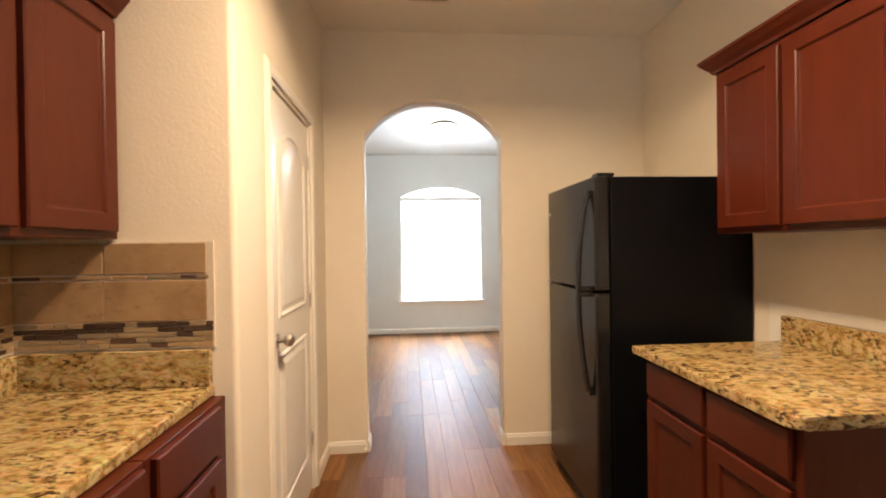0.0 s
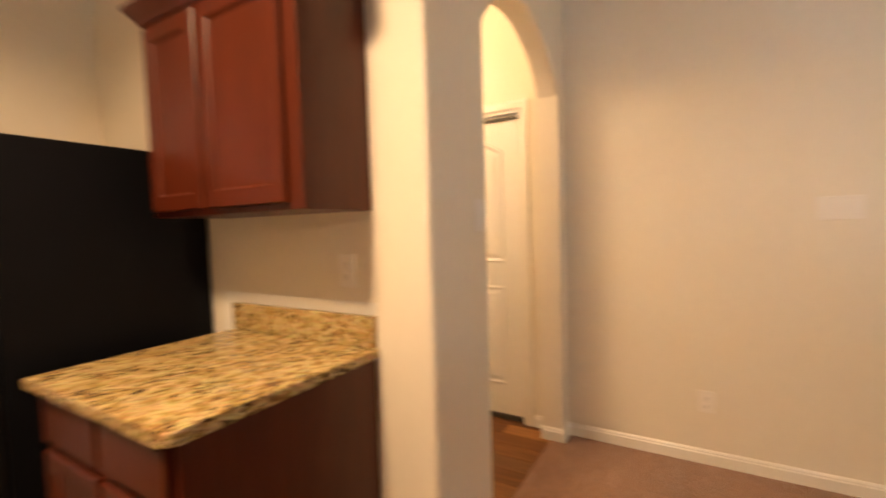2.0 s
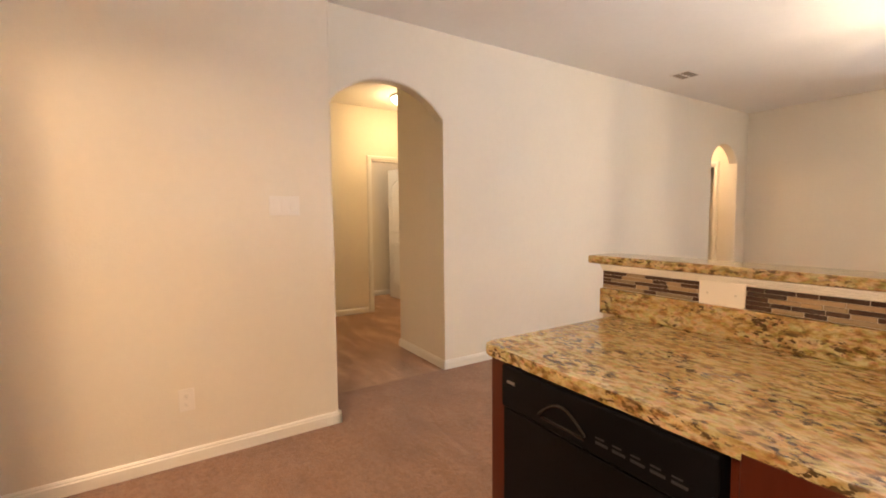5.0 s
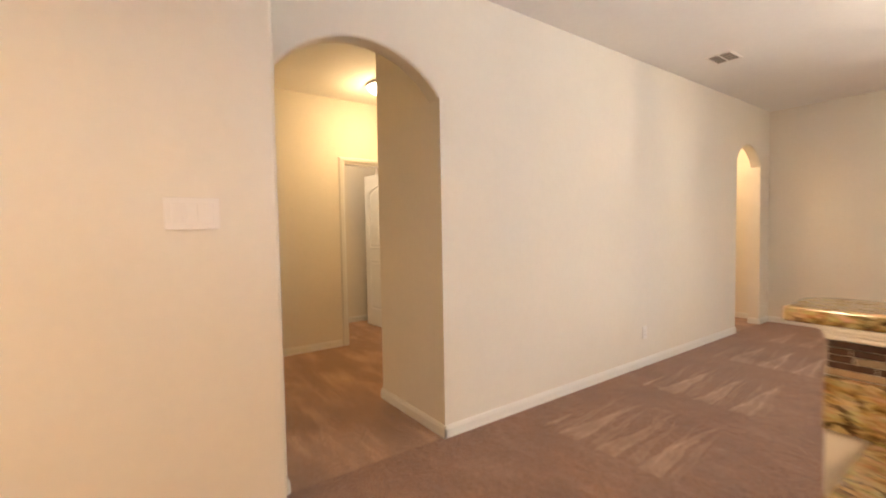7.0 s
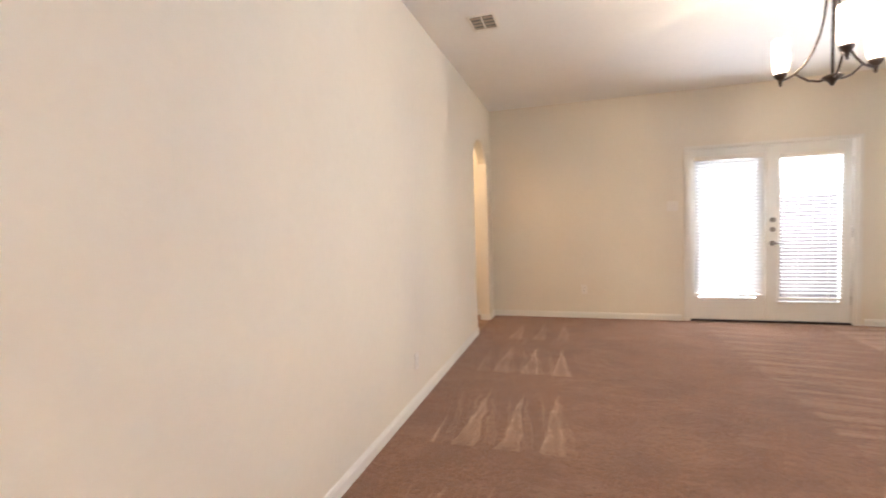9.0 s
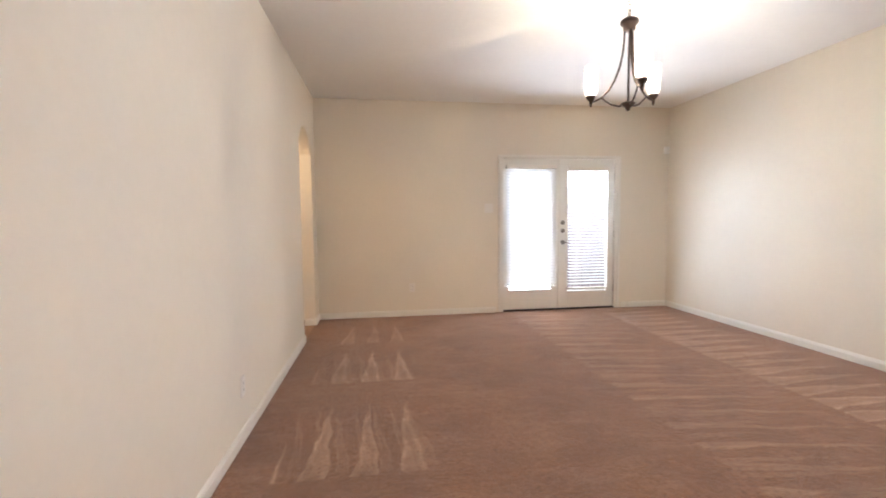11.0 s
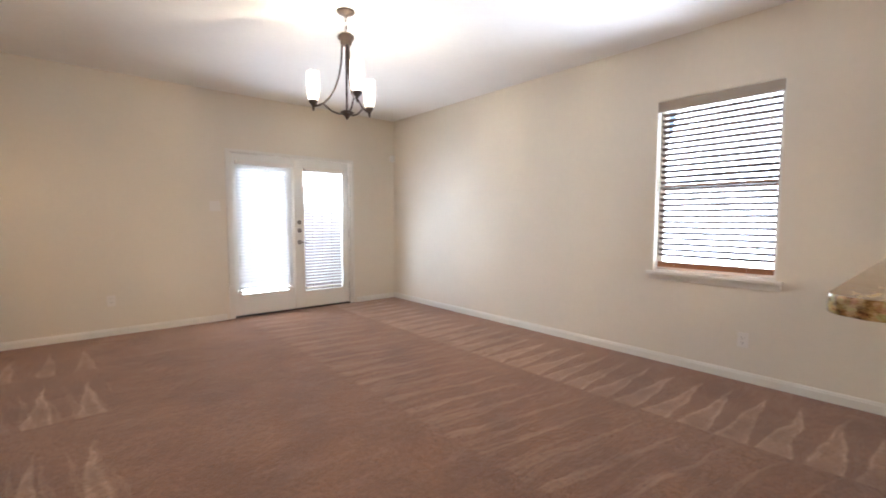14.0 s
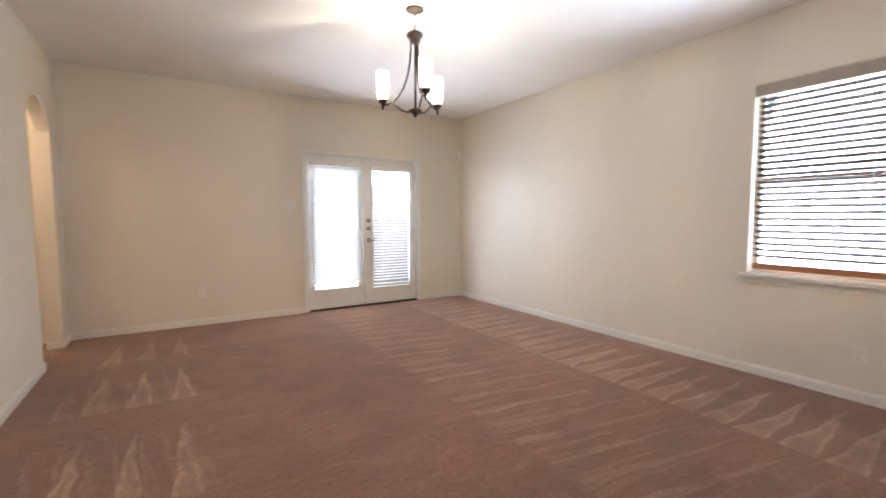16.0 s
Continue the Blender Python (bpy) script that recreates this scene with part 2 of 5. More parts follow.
def carpet():
    """Cut-pile carpet: fine fibre relief, trodden patches, and the lighter strokes that a vacuum cleaner left in the
    nap. In the hall, warm lamp light is put into the colour.
    """
    m, nt, b = nodes_of("brown_carpet")
    geo = nt.nodes.new("ShaderNodeNewGeometry")
    sep = nt.nodes.new("ShaderNodeSeparateXYZ")
    nt.links.new(geo.outputs["Position"], sep.inputs[0])
    x, y = sep.outputs[0], sep.outputs[1]
    fibre = noise_tex(nt, coords(nt), 330, 3, 0.7)
    tuft = noise_tex(nt, coords(nt), 30, 8, 0.78)
    patch = noise_tex(nt, coords(nt), 2.6, 4, 0.6)
    streak = noise_tex(nt, coords(nt, (1.0, 3.6, 1), (0, 0, 0.22)), 3.4, 6, 0.68)
    wob = math_node(nt, 'MULTIPLY', math_node(nt, 'SUBTRACT', noise_tex(nt, coords(nt), 3.2, 3), 0.5), 0.30)
    broken = ramp(nt, noise_tex(nt, coords(nt, (1.6, 1.6, 1)), 5, 5, 0.7), [(0.30, (0.55, 0.55, 0.55)), (0.52, (1, 1, 1))])
    col = ramp(nt, tuft, [(0.34, (0.205, 0.094, 0.048)), (0.66, (0.370, 0.190, 0.104))])

    def wedges(along, across, start, depth, period, amount, half=0.36):
        """Strokes: triangles with their tips at across = start, widening over depth."""
        saw = math_node(nt, 'ABSOLUTE', math_node(nt, 'SUBTRACT', math_node(nt, 'FRACT', math_node(nt, 'DIVIDE', math_node(nt, 'ADD', along, math_node(nt, 'MULTIPLY', wob, 0.35)), period)), 0.5))
        run = math_node(nt, 'DIVIDE', math_node(nt, 'SUBTRACT', across, start), depth)
        soft = math_node(nt, 'SUBTRACT', math_node(nt, 'MULTIPLY', run, half), saw)
        tri = nt.nodes.new("ShaderNodeMapRange")
        tri.inputs["From Min"].default_value, tri.inputs["From Max"].default_value = -0.02, 0.03
        nt.links.new(soft, tri.inputs["Value"])
        inside = math_node(nt, 'MULTIPLY', math_node(nt, 'GREATER_THAN', run, 0.0), math_node(nt, 'LESS_THAN', run, 1.0))
        rim = nt.nodes.new("ShaderNodeMapRange")
        rim.inputs["From Min"].default_value, rim.inputs["From Max"].default_value = 0.03, 0.15
        rim.inputs["To Min"].default_value, rim.inputs["To Max"].default_value = 1.0, 0.45
        nt.links.new(math_node(nt, 'ADD', soft, math_node(nt, 'MULTIPLY', wob, 0.5)), rim.inputs["Value"])
        shape = math_node(nt, 'MULTIPLY', tri.outputs[0], rim.outputs[0])
        return math_node(nt, 'MULTIPLY', math_node(nt, 'MULTIPLY', shape, inside), math_node(nt, 'MULTIPLY', broken, amount))

    living = math_node(nt, 'LESS_THAN', y, -1.5)
    near = math_node(nt, 'MULTIPLY', math_node(nt, 'GREATER_THAN', x, 2.20), math_node(nt, 'LESS_THAN', x, 3.02))
    w1 = wedges(math_node(nt, 'ADD', y, -0.07), x, -1.24, 0.84, 0.200, 0.85, 0.40)
    w1b = wedges(math_node(nt, 'ADD', y, math_node(nt, 'MULTIPLY', x, 0.18)), x, -0.38, 1.16, 0.215, 0.36, 0.17)
    w1c = wedges(math_node(nt, 'ADD', y, math_node(nt, 'MULTIPLY', x, 0.10)), x, 0.10, 0.70, 0.130, 0.26, 0.2)
    rows = [wedges(x, y, s, d, 0.245, a, 0.28) for s, d, a in ((-3.35, 0.85, 0.5), (-4.52, 0.84, 0.7), (-5.72, 0.80, 0.6), (-6.72, 0.72, 0.5))]
    east = math_node(nt, 'ADD', math_node(nt, 'ADD', rows[0], rows[1]), math_node(nt, 'ADD', rows[2], rows[3]))
    lean = math_node(nt, 'ADD', x, math_node(nt, 'MULTIPLY', y, 0.12))
    fine = [wedges(lean, y, s, 0.78, 0.115, 0.32, 0.3) for s in (-3.32, -4.50, -5.70)]
    east = math_node(nt, 'ADD', east, math_node(nt, 'ADD', fine[0], math_node(nt, 'ADD', fine[1], fine[2])))
    nap = math_node(nt, 'ADD', math_node(nt, 'ADD', w1, math_node(nt, 'ADD', w1b, w1c)), math_node(nt, 'MULTIPLY', east, near))
    nap = math_node(nt, 'MULTIPLY', nap, living)
    col = mixc(nt, nap, col, (0.60, 0.39, 0.25))
    band = math_node(nt, 'MULTIPLY', math_node(nt, 'MULTIPLY', math_node(nt, 'LESS_THAN', math_node(nt, 'ADD', x, math_node(nt, 'MULTIPLY', wob, 0.15)), -0.38), living), 0.10)
    col = mixc(nt, band, col, (0.40, 0.24, 0.165))
    col = mixc(nt, ramp(nt, streak, [(0.48, (0, 0, 0)), (0.66, (0.42, 0.42, 0.42))]), col, (0.40, 0.235, 0.158))
    col = mixc(nt, ramp(nt, patch, [(0.34, (0.42, 0.42, 0.42)), (0.55, (0, 0, 0))]), col, (0.155, 0.075, 0.044))
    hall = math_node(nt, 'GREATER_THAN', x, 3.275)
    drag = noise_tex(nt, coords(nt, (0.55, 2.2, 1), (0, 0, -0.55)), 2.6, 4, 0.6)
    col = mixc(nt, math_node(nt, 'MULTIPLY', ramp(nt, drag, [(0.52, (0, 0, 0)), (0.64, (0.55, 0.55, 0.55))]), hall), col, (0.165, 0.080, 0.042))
    # pale streaks on a warm tone putting the hall's lamp light into colour
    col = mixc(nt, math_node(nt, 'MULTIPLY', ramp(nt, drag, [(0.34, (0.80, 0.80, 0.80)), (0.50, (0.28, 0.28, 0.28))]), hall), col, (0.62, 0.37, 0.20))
    pits = noise_tex(nt, coords(nt, (0.8, 1.5, 1)), 52, 4, 0.7)
    col = mixc(nt, ramp(nt, pits, [(0.34, (0.75, 0.75, 0.75)), (0.47, (0, 0, 0))]), col, (0.115, 0.055, 0.034))
    col = mixc(nt, 0.35, col, ramp(nt, fibre, [(0.3, (0.5, 0.5, 0.5)), (0.7, (1.4, 1.4, 1.4))]), 'MULTIPLY')
    nt.links.new(col, b.inputs["Base Color"])
    b.inputs["Roughness"].default_value = 0.95
    b.inputs["Specular IOR Level"].default_value = 0.1
    b.inputs["Sheen Weight"].default_value = 0.25
    bump(nt, b, math_node(nt, 'ADD', math_node(nt, 'MULTIPLY', fibre, 0.6), math_node(nt, 'ADD', tuft, pits)), 0.65, 0.012)
    return m


def glowing(name, color, strength):
    m, nt, b = nodes_of(name)
    b.inputs["Base Color"].default_value = (0.85, 0.82, 0.75, 1)
    b.inputs["Roughness"].default_value = 0.35
    b.inputs["Emission Color"].default_value = (*color, 1)
    b.inputs["Emission Strength"].default_value = strength
    return m


def seeded_glass(name, color, strength):
    """Lit frosted glass with clear upright ripples that let the bulb's light out in streaks."""
    m, nt, b = nodes_of(name)
    b.inputs["Base Color"].default_value = (0.85, 0.82, 0.75, 1)
    b.inputs["Roughness"].default_value = 0.3
    b.inputs["Emission Color"].default_value = (*color, 1)
    b.inputs["Emission Strength"].default_value = strength
    ripple = noise_tex(nt, coords(nt, (1, 1, 0.03)), 95, 2, 0.5)
    clear = nt.nodes.new("ShaderNodeBsdfTransparent")
    mx = nt.nodes.new("ShaderNodeMixShader")
    nt.links.new(ramp(nt, ripple, [(0.42, (0.22, 0.22, 0.22)), (0.58, (0.97, 0.97, 0.97))]), mx.inputs[0])
    nt.links.new(b.outputs[0], mx.inputs[1])
    nt.links.new(clear.outputs[0], mx.inputs[2])
    nt.links.new(mx.outputs[0], nt.nodes["Material Output"].inputs[0])
    return m


def glass():
    m, nt, b = nodes_of("window_glass")
    b.inputs["Base Color"].default_value = (1, 1, 1, 1)
    b.inputs["Transmission Weight"].default_value = 1.0
    b.inputs["Roughness"].default_value = 0.0
    b.inputs["IOR"].default_value = 1.45
    return m


def slat(name, color, through):
    """Blind slats: matt, letting some of the daylight through."""
    m, nt, b = nodes_of(name)
    out = nt.nodes["Material Output"]
    n = noise_tex(nt, coords(nt, (1, 1, 1)), 30, 3)
    col = ramp(nt, n, [(0.3, tuple(c * 0.95 for c in color)), (0.7, color)])
    nt.links.new(col, b.inputs["Base Color"])
    b.inputs["Roughness"].default_value = 0.45
    tr = nt.nodes.new("ShaderNodeBsdfTranslucent")
    nt.links.new(col, tr.inputs[0])
    mx = nt.nodes.new("ShaderNodeMixShader")
    mx.inputs[0].default_value = through
    nt.links.new(b.outputs[0], mx.inputs[1])
    nt.links.new(tr.outputs[0], mx.inputs[2])
    nt.links.new(mx.outputs[0], out.inputs[0])
    return m


CHERRY, GRANITE, TILE, MOSAIC, PLANK, CARPET = cherry(), granite(), travertine(), mosaic(), plank_wood(), carpet()
GLASS = glass()
SLATW = slat("white_slat", (0.82, 0.81, 0.79), 0.20)
SLATB = slat("wood_slat", (0.10, 0.060, 0.038), 0.01)
RAILB = painted("brown_bottom_rail", (0.34, 0.15, 0.06), 0.4, 0, 90, 0.1)
FROST = glowing("frosted_shade", (1.0, 0.90, 0.74), 3.5)
SEEDED = seeded_glass("seeded_shade_glass", (1.0, 0.86, 0.66), 2.6)
DOME = glowing("lit_dome", (1.0, 0.88, 0.66), 6.0)

# ---- helpers of this scene ----


def box(bm, x0, x1, y0, y1, z0, z1, bevel=0.0, seg=2):
    m = Matrix.Translation(((x0 + x1) / 2, (y0 + y1) / 2, (z0 + z1) / 2)) @ Matrix.Diagonal((x1 - x0, y1 - y0, z1 - z0, 1))
    got = bmesh.ops.create_cube(bm, size=1, matrix=m)["verts"]
    if bevel:
        edges = list({e for v in got for e in v.link_edges})
        bmesh.ops.bevel(bm, geom=edges, offset=bevel, segments=seg, profile=0.6, affect='EDGES')
    return bm


def cyl(bm, c, r0, r1, depth, axis='Z', seg=24, bevel=0.0):
    turn = {'Z': Matrix.Identity(4), 'X': pose(0, 0, 0, 0, 90, 0), 'Y': pose(0, 0, 0, 90, 0, 0)}[axis]
    got = bmesh.ops.create_cone(bm, cap_ends=True, segments=seg, radius1=r0, radius2=r1, depth=depth, matrix=Matrix.Translation(c) @ turn)["verts"]
    if bevel:
        caps = [e for e in {e for v in got for e in v.link_edges} if any(len(f.verts) > 4 for f in e.link_faces)]
        bmesh.ops.bevel(bm, geom=caps, offset=bevel, segments=2, profile=0.5, affect='EDGES')
    return bm


def lathe(bm, profile, c=(0, 0, 0), seg=28):
    """A turned body from (radius, height) pairs."""
    rings = []
    for r, z in profile:
        rings.append([bm.verts.new((c[0] + r * math.cos(2 * math.pi * i / seg), c[1] + r * math.sin(2 * math.pi * i / seg), c[2] + z)) for i in range(seg)])
    for a, b in zip(rings, rings[1:]):
        for i in range(seg):
            j = (i + 1) % seg
            bm.faces.new((a[i], a[j], b[j], b[i]))
    return bm


def tube(bm, pts, r, seg=10):
    """A round bar along a line of points, closed at both ends."""
    pts = [Vector(p) for p in pts]
    rings = []
    for i, p in enumerate(pts):
        d = (pts[min(i + 1, len(pts) - 1)] - pts[max(i - 1, 0)]).normalized()
        a = d.orthogonal().normalized() if i == 0 else (side - d * side.dot(d)).normalized()
        side = a
        b = d.cross(a)
        rings.append([bm.verts.new(p + r * (math.cos(2 * math.pi * k / seg) * a + math.sin(2 * math.pi * k / seg) * b)) for k in range(seg)])
    for u, v in zip(rings, rings[1:]):
        for k in range(seg):
            bm.faces.new((u[k], u[(k + 1) % seg], v[(k + 1) % seg], v[k]))
    bm.faces.new(rings[0][::-1])
    bm.faces.new(rings[-1])
    return bm


def mesh_of(name, bm, material, smooth=False):
    bmesh.ops.recalc_face_normals(bm, faces=bm.faces[:])
    me = bpy.data.meshes.new(name)
    bm.to_mesh(me)
    bm.free()
    me.materials.append(material)
    if smooth:
        for p in me.polygons:
            p.use_smooth = True
    return me


def part(name, bm, material, parent, label="", smooth=False):
    me = bm if isinstance(bm, bpy.types.Mesh) else mesh_of(name, bm, material, smooth)
    ob = new(name, me)
    ob.parent = parent
    return tagged(ob, label)


def thing(name, label, category, m, group="", kind=""):
    ob = new(name)
    ob.empty_display_size = 0.1
    ob.matrix_world = m
    return tagged(ob, label, category, group, kind)


def solid(name, bm, material, label, category="", kind="structure", smooth=False):
    return tagged(new(name, mesh_of(name, bm, material, smooth)), label, category, "", kind)


B = bmesh.new

# ---- the large structure ----
ZC = 2.74
KX, NIBY, NX, LX, SY, WX = 1.30, 0.712, 2.845, 3.268, -7.165, -1.485
PX, PY = -0.828, 1.378
KE = 1.316


def arch_height(o, u):
    """Height of an opening's head at u; o = (from, to, spring, top)."""
    u0, u1, spring, top = o[:4]
    rise, half = top - spring, (u1 - u0) / 2
    if rise < 0.005:
        return spring
    r = (half * half + rise * rise) / (2 * rise)
    return top - r + math.sqrt(max(0.0, r * r - (u - (u0 + u1) / 2) ** 2))


def wall(name, axis, front, back, u0, u1, openings=(), label="", z1=ZC, round_ends=(), material=None, sills=()):
    """A wall along x ('x') or y ('y') between two faces, with arched or square openings that go through, and rounded drywall corners."""
    bm = B()
    cuts = [u0]
    for o in openings:
        n = 22 if o[3] - o[2] > 0.005 else 1
        cuts += [o[0] + (o[1] - o[0]) * i / n for i in range(n + 1)]
    cuts.append(u1)
    cuts = sorted(set(cuts))

    def v(u, w, z):
        return bm.verts.new((u, w, z) if axis == 'x' else (w, u, z))

    def quad(*p):
        bm.faces.new([v(*q) for q in p])
    for a, b in zip(cuts, cuts[1:]):
        mid = (a + b) / 2
        o = next((o for o in openings if o[0] < mid < o[1]), None)
        za, zb = (arch_height(o, a), arch_height(o, b)) if o else (0.0, 0.0)
        for w in (front, back):
            quad((a, w, za), (b, w, zb), (b, w, z1), (a, w, z1))
        quad((a, front, z1), (b, front, z1), (b, back, z1), (a, back, z1))
        quad((a, front, za), (b, front, zb), (b, back, zb), (a, back, za))
        if o and len(o) > 4:
            for w in (front, back):
                quad((a, w, 0), (b, w, 0), (b, w, o[4]), (a, w, o[4]))
            quad((a, front, o[4]), (b, front, o[4]), (b, back, o[4]), (a, back, o[4]))
    for u in (u0, u1):
        quad((u, front, 0), (u, back, 0), (u, back, z1), (u, front, z1))
    for o in openings:
        lo = o[4] if len(o) > 4 else 0.0
        for u in o[:2]:
            quad((u, front, lo), (u, back, lo), (u, back, o[2]), (u, front, o[2]))
    bmesh.ops.remove_doubles(bm, verts=bm.verts[:], dist=1e-5)
    bmesh.ops.recalc_face_normals(bm, faces=bm.faces[:])
    k = 0 if axis == 'x' else 1
    edges = []
    for e in bm.edges:
        if len(e.link_faces) != 2 or e.calc_face_angle(0) < 1.0:
            continue
        us = [q.co[k] for q in e.verts]
        zs = [q.co.z for q in e.verts]
        on_opening = any(o[0] - 1e-4 <= us[0] <= o[1] + 1e-4 and o[0] - 1e-4 <= us[1] <= o[1] + 1e-4 for o in openings)
        ws = e.verts[0].co[1 - k]
        upright = abs(us[0] - us[1]) < 1e-5 and (any(abs(us[0] - q) < 1e-4 for o in openings for q in o[:2]) or (abs(ws - front) < 1e-4 and any(abs(us[0] - q) < 1e-4 for q in round_ends)))
        if (upright or (on_opening and max(zs) < z1 - 0.01)) and max(zs) > 0.01 and abs(e.verts[0].co[1 - k] - e.verts[1].co[1 - k]) < 1e-5:
            edges.append(e)
    if edges:
        bmesh.ops.bevel(bm, geom=edges, offset=0.018, segments=4, profile=0.5, affect='EDGES', clamp_overlap=True)
    return solid(name, bm, material or WALL, label or "cream painted textured drywall wall")


A_K = (-0.572, 0.330, 2.040, 2.285)
A_E = (1.700, 2.725, 2.045, 2.330)
A_1 = (-1.890, -0.942, 2.055, 2.292)
A_2 = (-6.870, -6.140, 2.010, 2.245)
wall("wall_kitchen_north", 'x', 2.81, 2.93, -2.30, 2.845, [A_K], "cream textured drywall wall with an arched doorway to the front room")
wall("wall_kitchen_east", 'y', KE, KE + 0.12, NIBY + 0.13, 2.811, (), "cream textured drywall wall behind the refrigerator and counter")
wall("wall_entry_arch", 'x', NIBY, NIBY + 0.13, KX, 2.846, [A_E], "cream drywall wall with an arched opening to the entry", round_ends=(KX,))
wall("wall_nook_east", 'y', NX, NX + 0.12, -0.71, 2.811, [(0.985, 1.80, 2.04, 2.04)], "cream textured drywall wall beside the entry door")
wall("wall_nook_return", 'x', -0.83, -0.71, NX, LX + 0.12, (), "short cream drywall return wall", round_ends=(NX,))
wall("wall_living_east", 'y', LX, LX + 0.12, SY, -0.83, [A_2, A_1], "long cream textured drywall wall with two arched openings")
wall("wall_living_south", 'x', SY, SY - 0.14, WX - 0.14, LX + 1.6, [(-0.735, 0.905, 2.045, 2.045), (3.700, 4.460, 2.045, 2.045)], "cream textured drywall wall around the french doors")
wall("wall_west", 'y', WX, WX - 0.14, SY, 2.811, [(-3.150, -2.275, 2.225, 2.225, 0.79)], "cream textured drywall wall with a window")
wall("wall_pantry_south", 'x', PY, PY + 0.12, WX, PX, (), "cream textured drywall end wall of the pantry", round_ends=(PX,))
wall("wall_pantry_east", 'y', PX, PX - 0.12, PY + 0.12, 2.811, [(1.725, 2.425, 2.02, 2.02)], "cream textured drywall wall around the pantry door")
wall("wall_pantry_back", 'y', -1.50, -1.62, 1.4, 2.9, (), "plain pantry back wall")
wall("wall_hall_south", 'x', -1.890, -2.010, LX + 0.118, 4.09, (), "cream drywall wall of the hallway", round_ends=(4.09,))
wall("wall_hall_north", 'x', -0.942, -0.83, LX + 0.12, 5.72, (), "cream drywall wall of the hallway")
wall("wall_hall_inner", 'y', 4.09, 3.97, -4.2, -1.9, (), "cream drywall wall of the hallway")
wall("wall_hall_east", 'y', 5.72, 5.84, -4.2, -0.83, [(-3.09, -2.305, 2.055, 2.055)], "cream drywall wall with a doorway in the hallway")
wall("wall_hall_end", 'x', -4.2, -4.32, 3.97, 5.84, (), "cream drywall wall of the hallway")
wall("wall_bedroom_east", 'y', 6.86, 6.98, -3.4, -1.6, (), "plain wall of the room beyond the hallway")
wall("wall_bedroom_north", 'x', -1.72, -1.60, 5.83, 6.98, (), "plain wall of the room beyond the hallway")
wall("wall_bedroom_south", 'x', -3.28, -3.40, 5.83, 6.98, (), "plain wall of the room beyond the hallway")
wall("wall_far_hall_north", 'x', -5.80, -5.68, LX + 0.118, 4.9, (), "cream drywall wall of the far hall")
wall("wall_far_room_back", 'x', -8.10, -8.22, 3.38, 4.72, (), "plain wall of the room off the far hall")
wall("wall_far_room_west", 'y', 3.50, 3.38, -8.10, SY - 0.14, (), "plain wall of the room off the far hall")
wall("wall_far_room_east", 'y', 4.60, 4.72, -8.10, SY - 0.14, (), "plain wall of the room off the far hall")
wall("wall_far_hall_east", 'y', 4.60, 4.72, SY, -5.7, (), "cream drywall wall of the far hall")
wall("wall_front_north", 'x', 6.62, 6.76, -2.30, 2.60, [(-0.415, 0.815, 2.09, 2.235, 0.500)], "pale drywall wall with an arched window", material=FRONTP)
wall("wall_front_west", 'y', -2.30, -2.18, 2.9, 6.7, (), "pale drywall wall of the front room", material=FRONTP)
wall("wall_front_east", 'y', 2.48, 2.60, 2.92, 6.7, (), "pale drywall wall of the front room", material=FRONTP)

bm = B()
box(bm, -2.35, 7.0, -7.305, 6.8, ZC, ZC + 0.12)
box(bm, 3.38, 4.72, -8.22, -7.305, ZC, ZC + 0.12)
solid("ceiling", bm, CEIL, "cream textured drywall ceiling")
bm = B()
box(bm, -2.35, 2.90, -1.48, 6.8, -0.14, -0.012)
solid("floor_wood_base", bm, RUBBER, "dark underlay beneath the wood plank floor")
# carpet: the living room, the nook, the hallway and the rooms off it
bm = B()
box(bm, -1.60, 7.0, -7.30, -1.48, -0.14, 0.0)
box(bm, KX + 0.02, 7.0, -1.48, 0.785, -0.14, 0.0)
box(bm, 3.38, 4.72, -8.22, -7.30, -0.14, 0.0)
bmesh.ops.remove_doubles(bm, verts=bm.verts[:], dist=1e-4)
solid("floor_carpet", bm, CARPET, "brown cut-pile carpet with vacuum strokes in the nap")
bm = B()
box(bm, -60, 60, -60, -7.30, -0.30, -0.16)
box(bm, -60, 60, 6.80, 60, -0.30, -0.16)
box(bm, -60, -2.35, -7.30, 6.80, -0.30, -0.16)
box(bm, 7.0, 60, -7.30, 6.80, -0.30, -0.16)
solid("ground", bm, OUTSIDE, "bare pale ground outside the house")


def baseboard(name, p, q, inward, h=0.076):
    """A moulded white baseboard from p to q; inward is the side on which the room lies."""
    p, q, n = Vector((*p, 0)), Vector((*q, 0)), Vector((*inward, 0))
    prof = [(0.0, 0.0), (0.014, 0.0), (0.014, h * 0.72), (0.010, h * 0.80), (0.010, h * 0.88), (0.004, h), (0.0, h)]
    bm = B()
    rings = [[bm.verts.new(o + n * d + Vector((0, 0, z))) for d, z in prof] for o in (p, q)]
    for i in range(len(prof)):
        j = (i + 1) % len(prof)
        bm.faces.new((rings[0][i], rings[0][j], rings[1][j], rings[1][i]))
    bm.faces.new(rings[0])
    bm.faces.new(rings[1][::-1])
    return solid(name, bm, TRIM, "white moulded baseboard along the wall")


